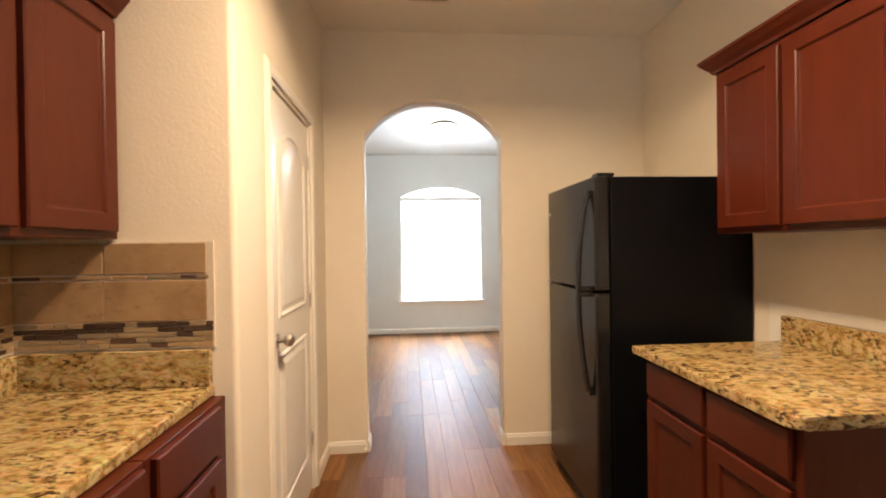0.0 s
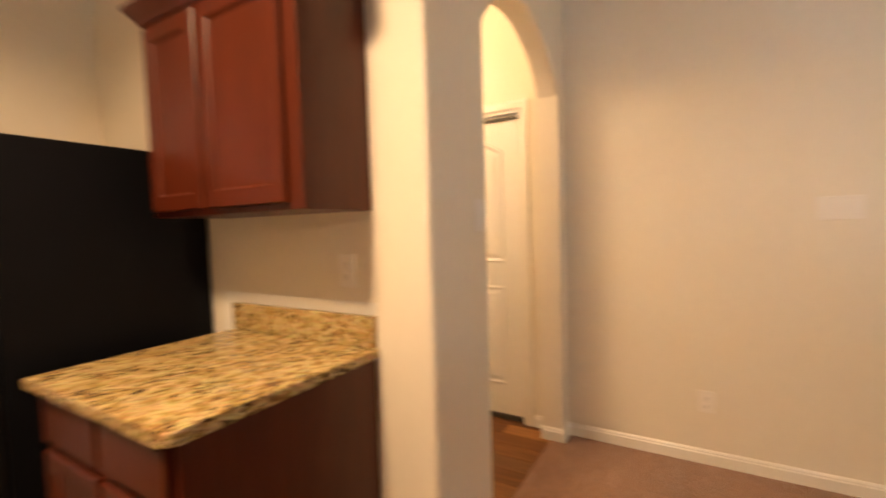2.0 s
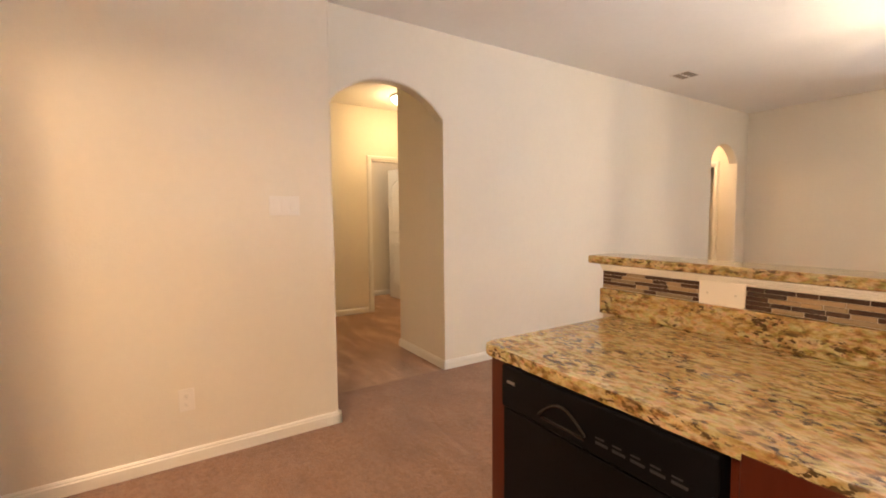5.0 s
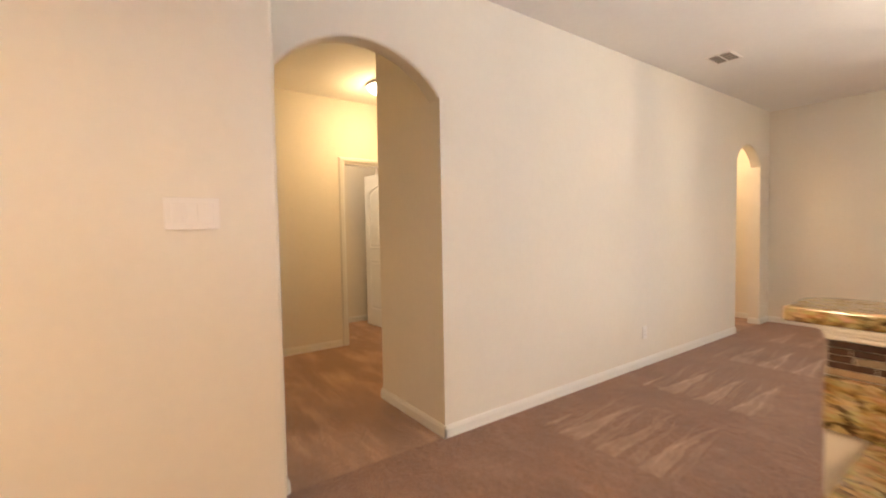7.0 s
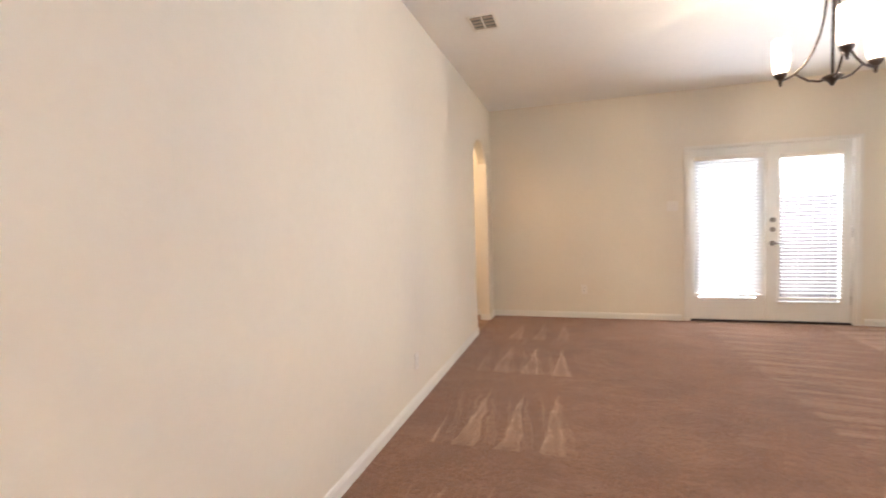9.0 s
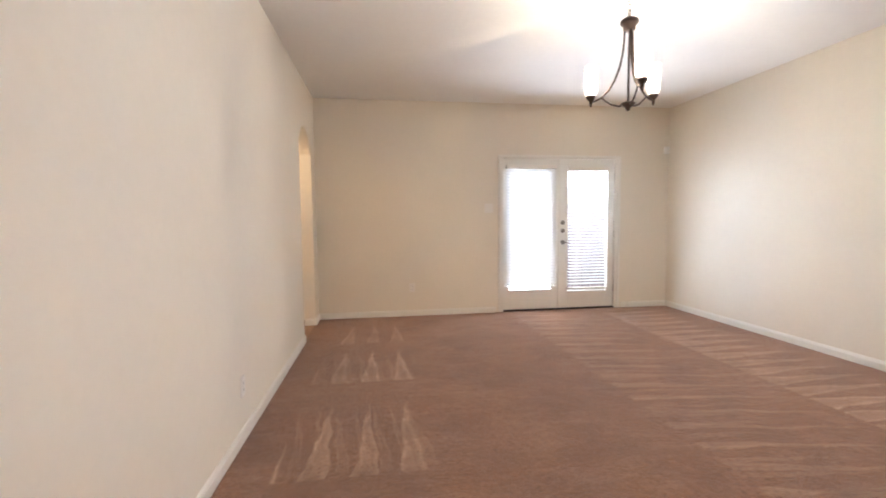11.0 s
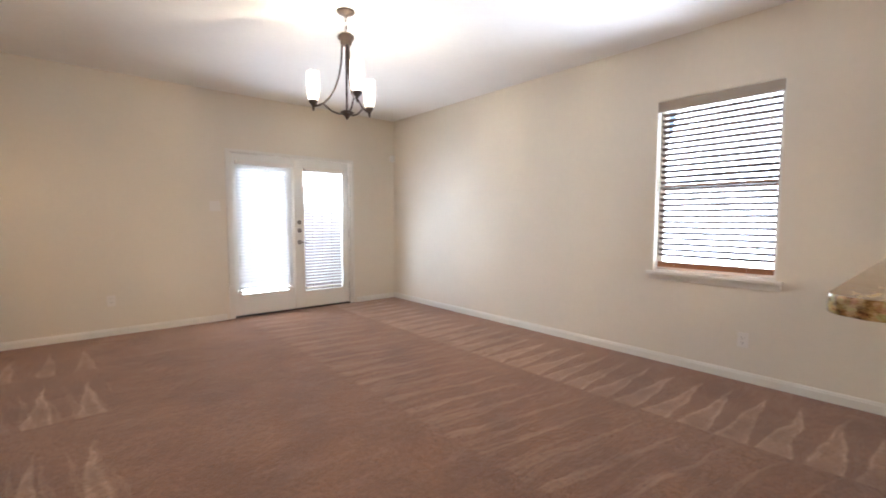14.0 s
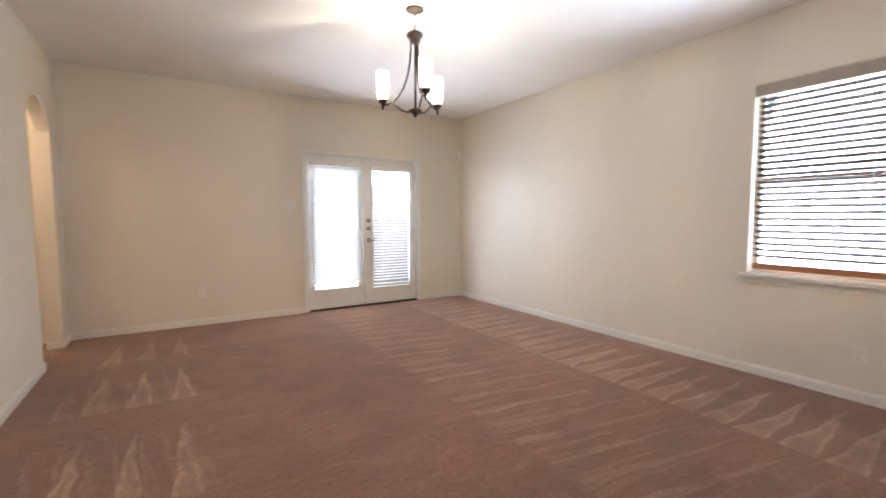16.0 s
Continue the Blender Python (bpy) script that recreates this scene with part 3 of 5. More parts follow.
for p, q, n in (
    ((PX, 2.81), (A_K[0] - 0.014, 2.81), (0, -1)), ((A_K[1] + 0.014, 2.81), (KE, 2.81), (0, -1)),
    ((A_K[0], 2.80), (A_K[0], 2.93), (1, 0)), ((A_K[1], 2.80), (A_K[1], 2.93), (-1, 0)),
    ((PX, 2.50), (PX, 2.81), (1, 0)), ((PX, PY), (PX, 1.65), (1, 0)),
    ((KX + 0.0, NIBY), (A_E[0], NIBY), (0, -1)), ((A_E[1], NIBY), (NX, NIBY), (0, -1)), ((A_E[1], NIBY - 0.014), (A_E[1], NIBY + 0.13), (-1, 0)),
    ((KX, 0.70), (KX, 0.842), (-1, 0)), ((KE, 0.842), (KE, 0.945), (-1, 0)),
    ((NX, -0.844), (NX, NIBY), (-1, 0)), ((NX - 0.014, -0.83), (LX, -0.83), (0, -1)),
    ((NX, NIBY + 0.13), (NX, 0.925), (-1, 0)), ((NX, 1.86), (NX, 2.81), (-1, 0)), ((KE + 0.12, 0.84), (KE + 0.12, 2.81), (1, 0)), ((KE + 0.12, 2.81), (NX, 2.81), (0, -1)),
    ((LX, -6.14), (LX, A_1[0] + 0.014), (-1, 0)), ((LX, SY), (LX, A_2[0]), (-1, 0)),
    ((LX - 0.014, A_1[0]), (4.09, A_1[0]), (0, 1)), ((LX, A_1[1]), (5.72, A_1[1]), (0, -1)),
    ((LX, A_2[0]), (LX + 0.12, A_2[0]), (0, 1)), ((LX, A_2[1]), (LX + 0.12, A_2[1]), (0, -1)),
    ((5.72, -2.235), (5.72, -0.95), (-1, 0)), ((5.72, -4.2), (5.72, -3.16), (-1, 0)), ((4.09, -4.2), (4.09, -1.9), (1, 0)),
    ((6.86, -3.28), (6.86, -1.72), (-1, 0)),
    ((4.60, SY), (4.60, -5.8), (-1, 0)), ((LX + 0.12, SY), (3.64, SY), (0, 1)), ((LX + 0.12, -5.8), (4.6, -5.8), (0, -1)),
    ((0.975, SY), (LX, SY), (0, 1)), ((WX, SY), (-0.805, SY), (0, 1)),
    ((WX, SY), (WX, -1.52), (1, 0)),
    ((-2.18, 6.62), (2.48, 6.62), (0, -1)), ((-2.18, 2.93), (A_K[0], 2.93), (0, 1)), ((A_K[1], 2.93), (2.48, 2.93), (0, 1)),
):
    baseboard("baseboard", p, q, n)

# ---- things: builders ----


def outline(x0, x1, z0, z1, inset, rise=0.0, n=14):
    """Outline of a panel, inset from a rectangle whose top may rise in an arc."""
    a, b, lo, hi = x0 + inset, x1 - inset, z0 + inset, z1 - inset
    pts = [(a, lo), (b, lo)]
    if rise <= 0:
        return pts + [(b, hi), (a, hi)]
    half = (b - a) / 2
    r = (half * half + rise * rise) / (2 * rise)
    for i in range(n + 1):
        x = b - (b - a) * i / n
        pts.append((x, hi - r + math.sqrt(max(0, r * r - (x - (a + b) / 2) ** 2))))
    return pts


def moulded(bm, x0, x1, z0, z1, y, steps, rise=0.0, back=None):
    """Nested outlines (inset, height towards the viewer) that make a moulded panel; back closes it as a board."""
    loops = []
    for inset, h in steps:
        loops.append([bm.verts.new((px, y - h, pz)) for px, pz in outline(x0, x1, z0, z1, inset, rise)])
    n = len(loops[0])
    for p, q in zip(loops, loops[1:]):
        for i in range(n):
            j = (i + 1) % n
            bm.faces.new((p[i], p[j], q[j], q[i]))
    bm.faces.new(loops[-1])
    if back is not None:
        rear = [bm.verts.new((v.co.x, back, v.co.z)) for v in loops[0]]
        for i in range(n):
            j = (i + 1) % n
            bm.faces.new((loops[0][i], rear[i], rear[j], loops[0][j]))
        bm.faces.new(rear[::-1])
    return bm


RAISED = [(0.0, 0.014), (0.004, 0.018), (0.050, 0.018), (0.054, 0.015), (0.057, 0.010), (0.063, 0.008), (0.067, 0.0085)]
FLAT = [(0.0, 0.013), (0.004, 0.018), (0.012, 0.018)]


def facing(x, y, z, side):
    """Pose of something on a wall; side is the way that its front looks. Local x runs to the viewer's right, y into the wall."""
    return pose(x, y, z, 0, 0, {'S': 0, 'W': -90, 'N': 180, 'E': 90}[side])


def cabinet(name, label, m, w, h, d, fronts, group, toe=0.0, crown=None):
    """A cherry cabinet: body, doors and drawer fronts (kind, x0, x1, z0, z1). Local front plane at y = 0."""
    t = thing(name, label, "cabinet", m, group)
    bm = B()
    if toe:
        box(bm, 0, w, 0.07, d, 0, toe)
    box(bm, 0, w, 0, d, toe, h, 0.002, 1)
    part("body", bm, CHERRY, t)
    for kind, x0, x1, z0, z1 in fronts:
        p = part(kind, moulded(B(), x0, x1, z0, z1, -0.001, RAISED if kind == "door" else FLAT, 0, -0.001), CHERRY, t)
    if crown:
        bm = B()
        prof = [(0.0, 0.0), (0.010, 0.0), (0.016, 0.012), (0.032, 0.030), (0.046, 0.048), (0.050, 0.052), (0.050, 0.064), (0.0, 0.064)]
        lft, rgt = crown
        ends = []
        for o, z in prof:
            ends.append(([(-o if lft else 0.0, d), (-o if lft else 0.0, -o), (w + (o if rgt else 0), -o), (w + (o if rgt else 0), d)], h + z))
        rows = [[bm.verts.new((x, y, z)) for x, y in pts] for pts, z in ends]
        for a, b in zip(rows, rows[1:]):
            for i in range(3):
                bm.faces.new((a[i], a[i + 1], b[i + 1], b[i]))
        bm.faces.new(rows[-1])
        part("crown_moulding", bm, CHERRY, t)
    return t


def knob(bm, x, z, y=0.0):
    cyl(bm, (x, y - 0.004, z), 0.031, 0.031, 0.010, 'Y', 24, 0.003)
    cyl(bm, (x, y - 0.024, z), 0.012, 0.012, 0.034, 'Y', 16)
    got = bmesh.ops.create_uvsphere(bm, u_segments=20, v_segments=12, radius=0.027, matrix=Matrix.Translation((x, y - 0.055, z)) @ Matrix.Diagonal((1, 0.82, 1, 1)))
    return bm


MOULD = [(0.0, 0.0), (0.006, 0.007), (0.013, 0.009), (0.024, 0.001), (0.034, 0.001), (0.056, 0.008)]


def panel_door(name, label, m, w, h, panels, knob_at=None, both=False, kind="", hinges=None, gap=0.008):
    """A white moulded two-panel door leaf; front at y = 0, 35 mm thick."""
    t = thing(name, label, "door", m, "", kind)
    bm = B()
    box(bm, 0.003, w - 0.003, 0, 0.035, gap, h - 0.004, 0.0015, 1)
    part("leaf", bm, DOORP, t)
    for x0, x1, z0, z1, rise in panels:
        part("panel", moulded(B(), x0, x1, z0, z1, 0.0, MOULD, rise), DOORP, t)
        if both:
            bm = moulded(B(), x0, x1, z0, z1, 0.0, MOULD, rise)
            for v in bm.verts:
                v.co.y = 0.035 - v.co.y
            part("panel", bm, DOORP, t)
    if knob_at:
        part("door_knob", knob(B(), *knob_at), NICKEL, t, "satin nickel door knob", True)
    for z in hinges or ():
        bm = B()
        cyl(bm, (w + 0.002, -0.005, z), 0.005, 0.005, 0.076, 'Z', 12, 0.0015)
        box(bm, w - 0.004, w + 0.008, -0.002, 0.001, z - 0.038, z + 0.038)
        part("hinge", bm, NICKEL, t, "satin nickel hinge")
    return t


def casing(name, m, w, h, side=0.057, thick=0.016, jamb=0.12):
    """Moulded white casing round an opening of w by h, with the jamb lining through the wall."""
    bm = B()
    prof = [(0.0, 0.0), (0.0, 0.010), (0.010, thick), (side - 0.016, thick), (side - 0.006, 0.010), (side, 0.006), (side, 0.0)]
    rows = []
    for o, p in prof:
        rows.append([bm.verts.new(q) for q in ((-o, -p, 0), (-o, -p, h + o), (w + o, -p, h + o), (w + o, -p, 0))])
    for a, b in zip(rows, rows[1:]):
        for i in range(3):
            bm.faces.new((a[i], a[i + 1], b[i + 1], b[i]))
    ob = tagged(new(name, mesh_of(name, bm, TRIM)), "white moulded door casing", "", "", "structure")
    ob.matrix_world = m
    bm = B()
    box(bm, 0, 0.018, 0.001, jamb - 0.001, 0, h)
    box(bm, w - 0.018, w, 0.001, jamb - 0.001, 0, h)
    box(bm, 0.018, w - 0.018, 0.001, jamb - 0.001, h - 0.018, h)
    part("jamb", bm, TRIM, ob)
    return ob


def wall_plate(name, label, m, w, h, kind):
    """A wall plate with its screws and rockers or sockets; centred on the pose."""
    t = thing(name, label, "switch" if kind != "outlet" else "outlet", m)
    bm = B()
    box(bm, -w / 2, w / 2, -0.006, 0.0, -h / 2, h / 2, 0.003, 2)
    part("plate", bm, PLATE, t)
    if kind == "outlet":
        for z in (-0.021, 0.021):
            bm = B()
            cyl(bm, (0, -0.0065, z), 0.016, 0.016, 0.004, 'Y', 20, 0.001)
            s = part("socket", bm, PLATE, t)
            bm = B()
            box(bm, -0.008, -0.006, -0.0092, -0.0086, z - 0.002, z + 0.006)
            box(bm, 0.006, 0.008, -0.0092, -0.0086, z - 0.002, z + 0.005)
            box(bm, -0.002, 0.002, -0.0092, -0.0086, z - 0.010, z - 0.006)
            part("slots", bm, SLOT, s, "dark slots")
    elif kind == "blank":
        for x in (-w * 0.3, w * 0.3):
            bm = B()
            cyl(bm, (x, -0.007, 0), 0.0035, 0.0035, 0.002, 'Y', 12)
            part("screw", bm, NICKEL, t)
    else:
        n = kind
        for i in range(n):
            x = (i - (n - 1) / 2) * 0.046
            bm = B()
            box(bm, x - 0.0165, x + 0.0165, -0.0085, -0.0055, -0.033, 0.033, 0.0012, 1)
            part("rocker", bm, PLATE, t)
    return t


def blind(parent, w, z0, z1, y, pitch, depth, angle, material, rail, head, head_h=0.05, cords=(0.2, 0.8), rail_h=0.026):
    """A horizontal slat blind between z0 and z1, hung at depth y: head rail, slats, bottom rail, cords."""
    bm = B()
    box(bm, 0, w, y - depth * 0.55, y + depth * 0.55, z1 - head_h, z1, 0.004, 1)
    part("head_rail", bm, head, parent)
    bm = B()
    n = 5
    rows = []
    for i in range(n + 1):
        u = (i / n - 0.5) * depth
        arc = 0.0025 * (1 - (2 * i / n - 1) ** 2)
        c, s = math.cos(radians(angle)), math.sin(radians(angle))
        rows.append((u * c - arc * s, u * s + arc * c))
    for off in (0.0, -0.0034):
        vs = [[bm.verts.new((x, yy, zz + off)) for yy, zz in rows] for x in (0.004, w - 0.004)]
        for i in range(n):
            bm.faces.new((vs[0][i], vs[1][i], vs[1][i + 1], vs[0][i + 1]))
        if off == 0.0:
            top = vs
    for i in (0, n):
        bm.faces.new((top[0][i], top[1][i], vs[1][i], vs[0][i]))
    for k in (0, 1):
        for i in range(n):
            bm.faces.new((top[k][i], top[k][i + 1], vs[k][i + 1], vs[k][i]))
    me = mesh_of("slat", bm, material)
    z = z1 - head_h - pitch * 0.6
    while z > z0 + rail_h + 0.019:
        s = part("slat", me, material, parent)
        s.location = (0, y, z)
        z -= pitch
    bm = B()
    box(bm, 0.003, w - 0.003, y - depth * 0.5, y + depth * 0.5, z0, z0 + rail_h, 0.005, 2)
    part("bottom_rail", bm, rail, parent)
    for c in cords:
        bm = B()
        for dy in (-depth * 0.5 - 0.002, depth * 0.5 + 0.002):
            tube(bm, [(w * c, y + dy, z0 + 0.01), (w * c, y + dy, z1 - 0.02)], 0.0011, 6)
        part("cord", bm, PLATE, parent)


# ---- kitchen ----
CZ = 0.912


def worktop(name, label, x0, x1, y0, y1, z1=CZ, thick=0.034, round_corners=(), radius=0.05):
    """A granite slab with eased edges; round_corners lists the corners (x, y) that are rounded."""
    bm = B()
    pts = []
    for cx, cy, sx, sy in ((x0, y0, 1, 1), (x1, y0, -1, 1), (x1, y1, -1, -1), (x0, y1, 1, -1)):
        if (cx, cy) in round_corners:
            ox, oy = cx + sx * radius, cy + sy * radius
            a0 = {(1, 1): 180, (-1, 1): 270, (-1, -1): 0, (1, -1): 90}[(sx, sy)]
            pts += [(ox + radius * math.cos(radians(a0 + 90 * i / 8)), oy + radius * math.sin(radians(a0 + 90 * i / 8))) for i in range(9)]
        else:
            pts.append((cx, cy))
    lo = [bm.verts.new((x, y, z1 - thick)) for x, y in pts]
    hi = [bm.verts.new((x, y, z1)) for x, y in pts]
    n = len(pts)
    for i in range(n):
        bm.faces.new((lo[i], lo[(i + 1) % n], hi[(i + 1) % n], hi[i]))
    top = bm.faces.new(hi)
    bot = bm.faces.new(lo[::-1])
    bmesh.ops.bevel(bm, geom=list(top.edges) + list(bot.edges), offset=0.006, segments=3, profile=0.5, affect='EDGES')
    return tagged(new(name, mesh_of(name, bm, GRANITE)), label, "worktop")


def granite_strip(name, label, x0, x1, y0, y1, z0, z1):
    bm = B()
    box(bm, x0, x1, y0, y1, z0, z1, 0.003, 2)
    return tagged(new(name, mesh_of(name, bm, GRANITE)), label, "backsplash")


def base_fronts(w, split=None):
    cells = [(0.02, w - 0.02)] if not split else [(0.02, split - 0.012), (split + 0.012, w - 0.02)]
    out = []
    for a, b in cells:
        out.append(("drawer", a, b, 0.738, 0.868))
        out.append(("door", a, b, 0.125, 0.712))
    return out


# beside the refrigerator
cabinet("base_cabinet", "cherry base cabinet with two drawers beside the refrigerator", facing(0.668, 1.640, 0, 'W'), 0.690, CZ - 0.036, KE - 0.672, base_fronts(0.690, 0.357), "cherry kitchen cabinets", 0.10)
worktop("worktop", "speckled golden granite worktop beside the black refrigerator", 0.635, KE - 0.001, 0.935, 1.700, round_corners=((0.635, 0.935),), radius=0.03)
granite_strip("granite_backsplash", "low golden granite backsplash on the beige wall", KE - 0.026, KE - 0.001, 0.942, 1.695, CZ + 0.001, 1.020)
bm = B()
box(bm, KE - 0.0028, KE - 0.0003, 0.938, 1.780, 1.0215, 1.064)
box(bm, KE - 0.0028, KE - 0.0003, 1.701, 1.780, CZ - 0.034, 1.0215)
solid("trim_primer_strip", bm, DOORP, "bare white primed strip above the granite backsplash")
cabinet("wall_cabinet", "cherry wall cabinet with two raised-panel doors and crown", facing(1.030, 1.720, 1.372, 'W'), 0.775, 0.678, KE - 1.032, [("door", 0.022, 0.325, 0.02, 0.655), ("door", 0.345, 0.72, 0.02, 0.655)], "cherry kitchen cabinets", 0, (True, True))

# west run
for y1, w, sp in ((PY - 0.003, 0.415, None), (PY - 0.421, 0.800, 0.40), (PY - 1.224, 0.735, 0.367)):
    cabinet("base_cabinet", "cherry base cabinet with drawer and raised-panel door below granite", facing(-0.868, y1 - w, 0, 'E'), w, CZ - 0.036, -0.870 - WX, [(k, a, b - (0.05 if sp is None else 0), z0, z1) for k, a, b, z0, z1 in base_fronts(w, sp)], "cherry kitchen cabinets", 0.10)
worktop("worktop", "speckled golden granite worktop along the tiled wall", WX + 0.001, -0.900, -0.78, PY - 0.001)
for y1, w, sp in ((PY - 0.003, 0.690, 0), (-0.745, 0.62, 1)):
    fr = [("door", 0.02, w / 2 - 0.012, 0.02, 0.655), ("door", w / 2 + 0.012, w - 0.02, 0.02, 0.655)]
    cabinet("wall_cabinet", "cherry wall cabinet with raised-panel door and crown moulding", facing(-1.180, y1 - w, 1.372, 'E'), w, 0.678, -1.182 - WX, fr, "cherry kitchen cabinets", 0, (True, not sp == 0))
granite_strip("granite_backsplash", "low golden granite backsplash at the worktop's end", WX + 0.0262, -0.905, PY - 0.026, PY - 0.001, CZ + 0.001, 1.026)
granite_strip("granite_backsplash", "low golden granite backsplash along the tiled wall", WX + 0.001, WX + 0.026, -0.78, PY - 0.001, CZ + 0.001, 1.026)


def refrigerator():
    t = thing("refrigerator", "glossy black top-freezer refrigerator with bowed handles, closed", "refrigerator", facing(0.552, 2.515, 0, 'W'))
    w, h, d = 0.655, 1.640, 0.755
    bm = B()
    box(bm, 0.0, w, 0.075, d, 0.03, h, 0.006, 2)
    part("body", bm, BLACK, t, "textured black steel body")
    for z0, z1, nm in ((1.122, h + 0.004, "freezer_door"), (0.095, 1.110, "refrigerator_door")):
        bm = B()
        box(bm, -0.002, w + 0.002, 0.0, 0.068, z0, z1, 0.014, 4)
        dr = part(nm, bm, BLACKS, t)
        bm = B()
        lo, hi = (z0 + 0.006, z1 - 0.075) if nm == "freezer_door" else (0.655, z1 - 0.006)
        pts = []
        for i in range(17):
            k = i / 16
            far = k if nm == "freezer_door" else 1 - k
            bow = 0.012 + 0.046 * math.cos(math.pi / 2 * far) ** 0.75
            pts.append((w - 0.058, -bow, lo + (hi - lo) * k))
        tube(bm, pts, 0.0125, 10)
        for v in bm.verts:
            v.co.x = (v.co.x - (w - 0.058)) * 1.5 + w - 0.058
        foot, grip = (hi, lo) if nm == "freezer_door" else (lo, hi)
        box(bm, w - 0.076, w - 0.040, -0.020, 0.004, foot - 0.020, foot + 0.014, 0.005, 2)
        box(bm, w - 0.076, w - 0.040, -0.068, 0.004, grip - 0.012, grip + 0.012, 0.006, 2)
        part("handle", bm, BLACKS, dr, "glossy black bowed handle")
    bm = B()
    box(bm, w - 0.075, w - 0.015, 0.02, 0.10, h + 0.004, h + 0.020, 0.004, 2)
    part("hinge_cover", bm, BLACKS, t)
    bm = B()
    box(bm, 0.004, 0.034, -0.003, 0.030, 1.1115, 1.1205, 0.001, 1)
    part("middle_hinge", bm, NICKEL, t, "bright metal hinge between the doors")
    bm = B()
    box(bm, 0.020, 0.046, -0.003, 0.001, 1.505, 1.519, 0.001, 1)
    part("badge", bm, NICKEL, t, "small silver badge")
    bm = B()
    box(bm, 0.02, w - 0.02, 0.03, 0.075, 0.015, 0.088, 0.004, 1)
    for i in range(4):
        box(bm, 0.05, w - 0.05, 0.026, 0.031, 0.026 + i * 0.015, 0.032 + i * 0.015)
    part("base_grille", bm, BLACKS, t)
    for x in (0.05, w - 0.05):
        for y in (0.12, d - 0.06):
            bm = B()
            cyl(bm, (x, y, 0.016), 0.018, 0.018, 0.032, 'Z', 14)
            part("foot", bm, RUBBER, t)


refrigerator()

# pantry door in its casing
casing("trim_pantry_door", facing(PX, 1.725, 0, 'E'), 0.70, 2.02)
panel_door("pantry_door", "white moulded two-panel pantry door, closed, with nickel knob", facing(PX - 0.012, 1.743, 0, 'E'), 0.664, 2.0,
           [(0.10, 0.564, 0.215, 0.885, 0), (0.10, 0.564, 1.035, 1.865, 0.085)], (0.060, 0.955), hinges=(0.28, 1.05, 1.80))

# ---- peninsula ----
QZ = 0.885
QY = -0.800
worktop("worktop", "speckled golden granite peninsula worktop over the dishwasher", WX + 0.001, 1.325, -1.442, -0.782, QZ, round_corners=((1.325, -0.782),), radius=0.03)
bm = B()
box(bm, 1.240, 1.300, QY, -1.40, 0.0, QZ - 0.035, 0.002, 1)
tagged(new("end_panel", mesh_of("end_panel", bm, CHERRY)), "cherry end panel closing the peninsula beside the dishwasher", "cabinet panel")


def dishwasher():
    t = thing("dishwasher", "black dishwasher with top control panel below the granite", "dishwasher", facing(1.236, QY + 0.0, 0, 'N'))
    w = 0.60
    bm = B()
    box(bm, 0.002, w - 0.002, 0.045, 0.56, 0.03, QZ - 0.038, 0.002, 1)
    part("tub", bm, RUBBER, t)
    bm = B()
    box(bm, 0.004, w - 0.004, -0.012, 0.044, 0.115, 0.715, 0.006, 3)
    part("door", bm, BLACK, t)
    bm = B()
    box(bm, 0.004, w - 0.004, -0.020, 0.044, 0.720, QZ - 0.042, 0.008, 3)
    pan = part("control_panel", bm, BLACK, t, "black plastic control panel")
    bm = B()
    pts = [(0.16 + 0.15 * i / 14, -0.024, 0.755 + 0.045 * math.sin(math.pi * i / 14)) for i in range(15)]
    tube(bm, pts, 0.005, 8)
    box(bm, 0.165, 0.305, -0.0235, -0.019, 0.742, 0.752, 0.002, 1)
    part("handle_recess", bm, BLACKS, pan, "glossy arched grip")
    bm = B()
    for i in range(5):
        box(bm, 0.335 + i * 0.044, 0.367 + i * 0.044, -0.0215, -0.0195, 0.752, 0.758)
        box(bm, 0.335 + i * 0.044, 0.357 + i * 0.044, -0.0215, -0.0195, 0.765, 0.768)
    part("printing", bm, GREYP, pan, "small grey printing")
    bm = B()
    box(bm, 0.030, 0.062, -0.0215, -0.0195, 0.795, 0.804, 0.001, 1)
    part("badge", bm, NICKEL, pan, "small silver badge")
    bm = B()
    box(bm, 0.01, w - 0.01, 0.03, 0.07, 0.0, 0.108, 0.003, 1)
    part("toe_panel", bm, BLACKS, t)


dishwasher()
cabinet("base_cabinet", "cherry sink base cabinet beside the dishwasher", facing(0.632, QY, 0, 'N'), 0.88, QZ - 0.036, 0.58, base_fronts(0.88, 0.44), "cherry kitchen cabinets", 0.10)
cabinet("base_cabinet", "cherry corner base cabinet of the peninsula", facing(-0.252, QY, 0, 'N'), 0.61, QZ - 0.036, 0.58, base_fronts(0.61), "cherry kitchen cabinets", 0.10)
granite_strip("granite_backsplash", "low golden granite backsplash on the bar wall", WX + 0.001, 1.386, -1.444, -1.420, QZ + 0.001, 0.985)
bm = B()
box(bm, WX + 0.001, 1.388, -1.525, -1.446, 0.0, 1.070)
solid("wall_bar", bm, WALL, "white half-height drywall wall under the bar")
bm = B()
for o, z0, z1 in ((0.004, 1.0545, 1.0635), (0.011, 1.0635, 1.0705), (0.022, 1.0705, 1.0785)):
    box(bm, WX + 0.001, 1.388 + o * 0.4, -1.525 - o * 0.4, -1.436 + o * 0.3, z0, z1, 0.002, 1)
solid("trim_bar", bm, TRIM, "pale wooden trim under the bar top")
worktop("bar_top", "raised speckled golden granite bar top with rounded end", WX + 0.001, 1.452, -1.612, -1.430, 1.111, 0.032, ((1.452, -1.612),), 0.05)
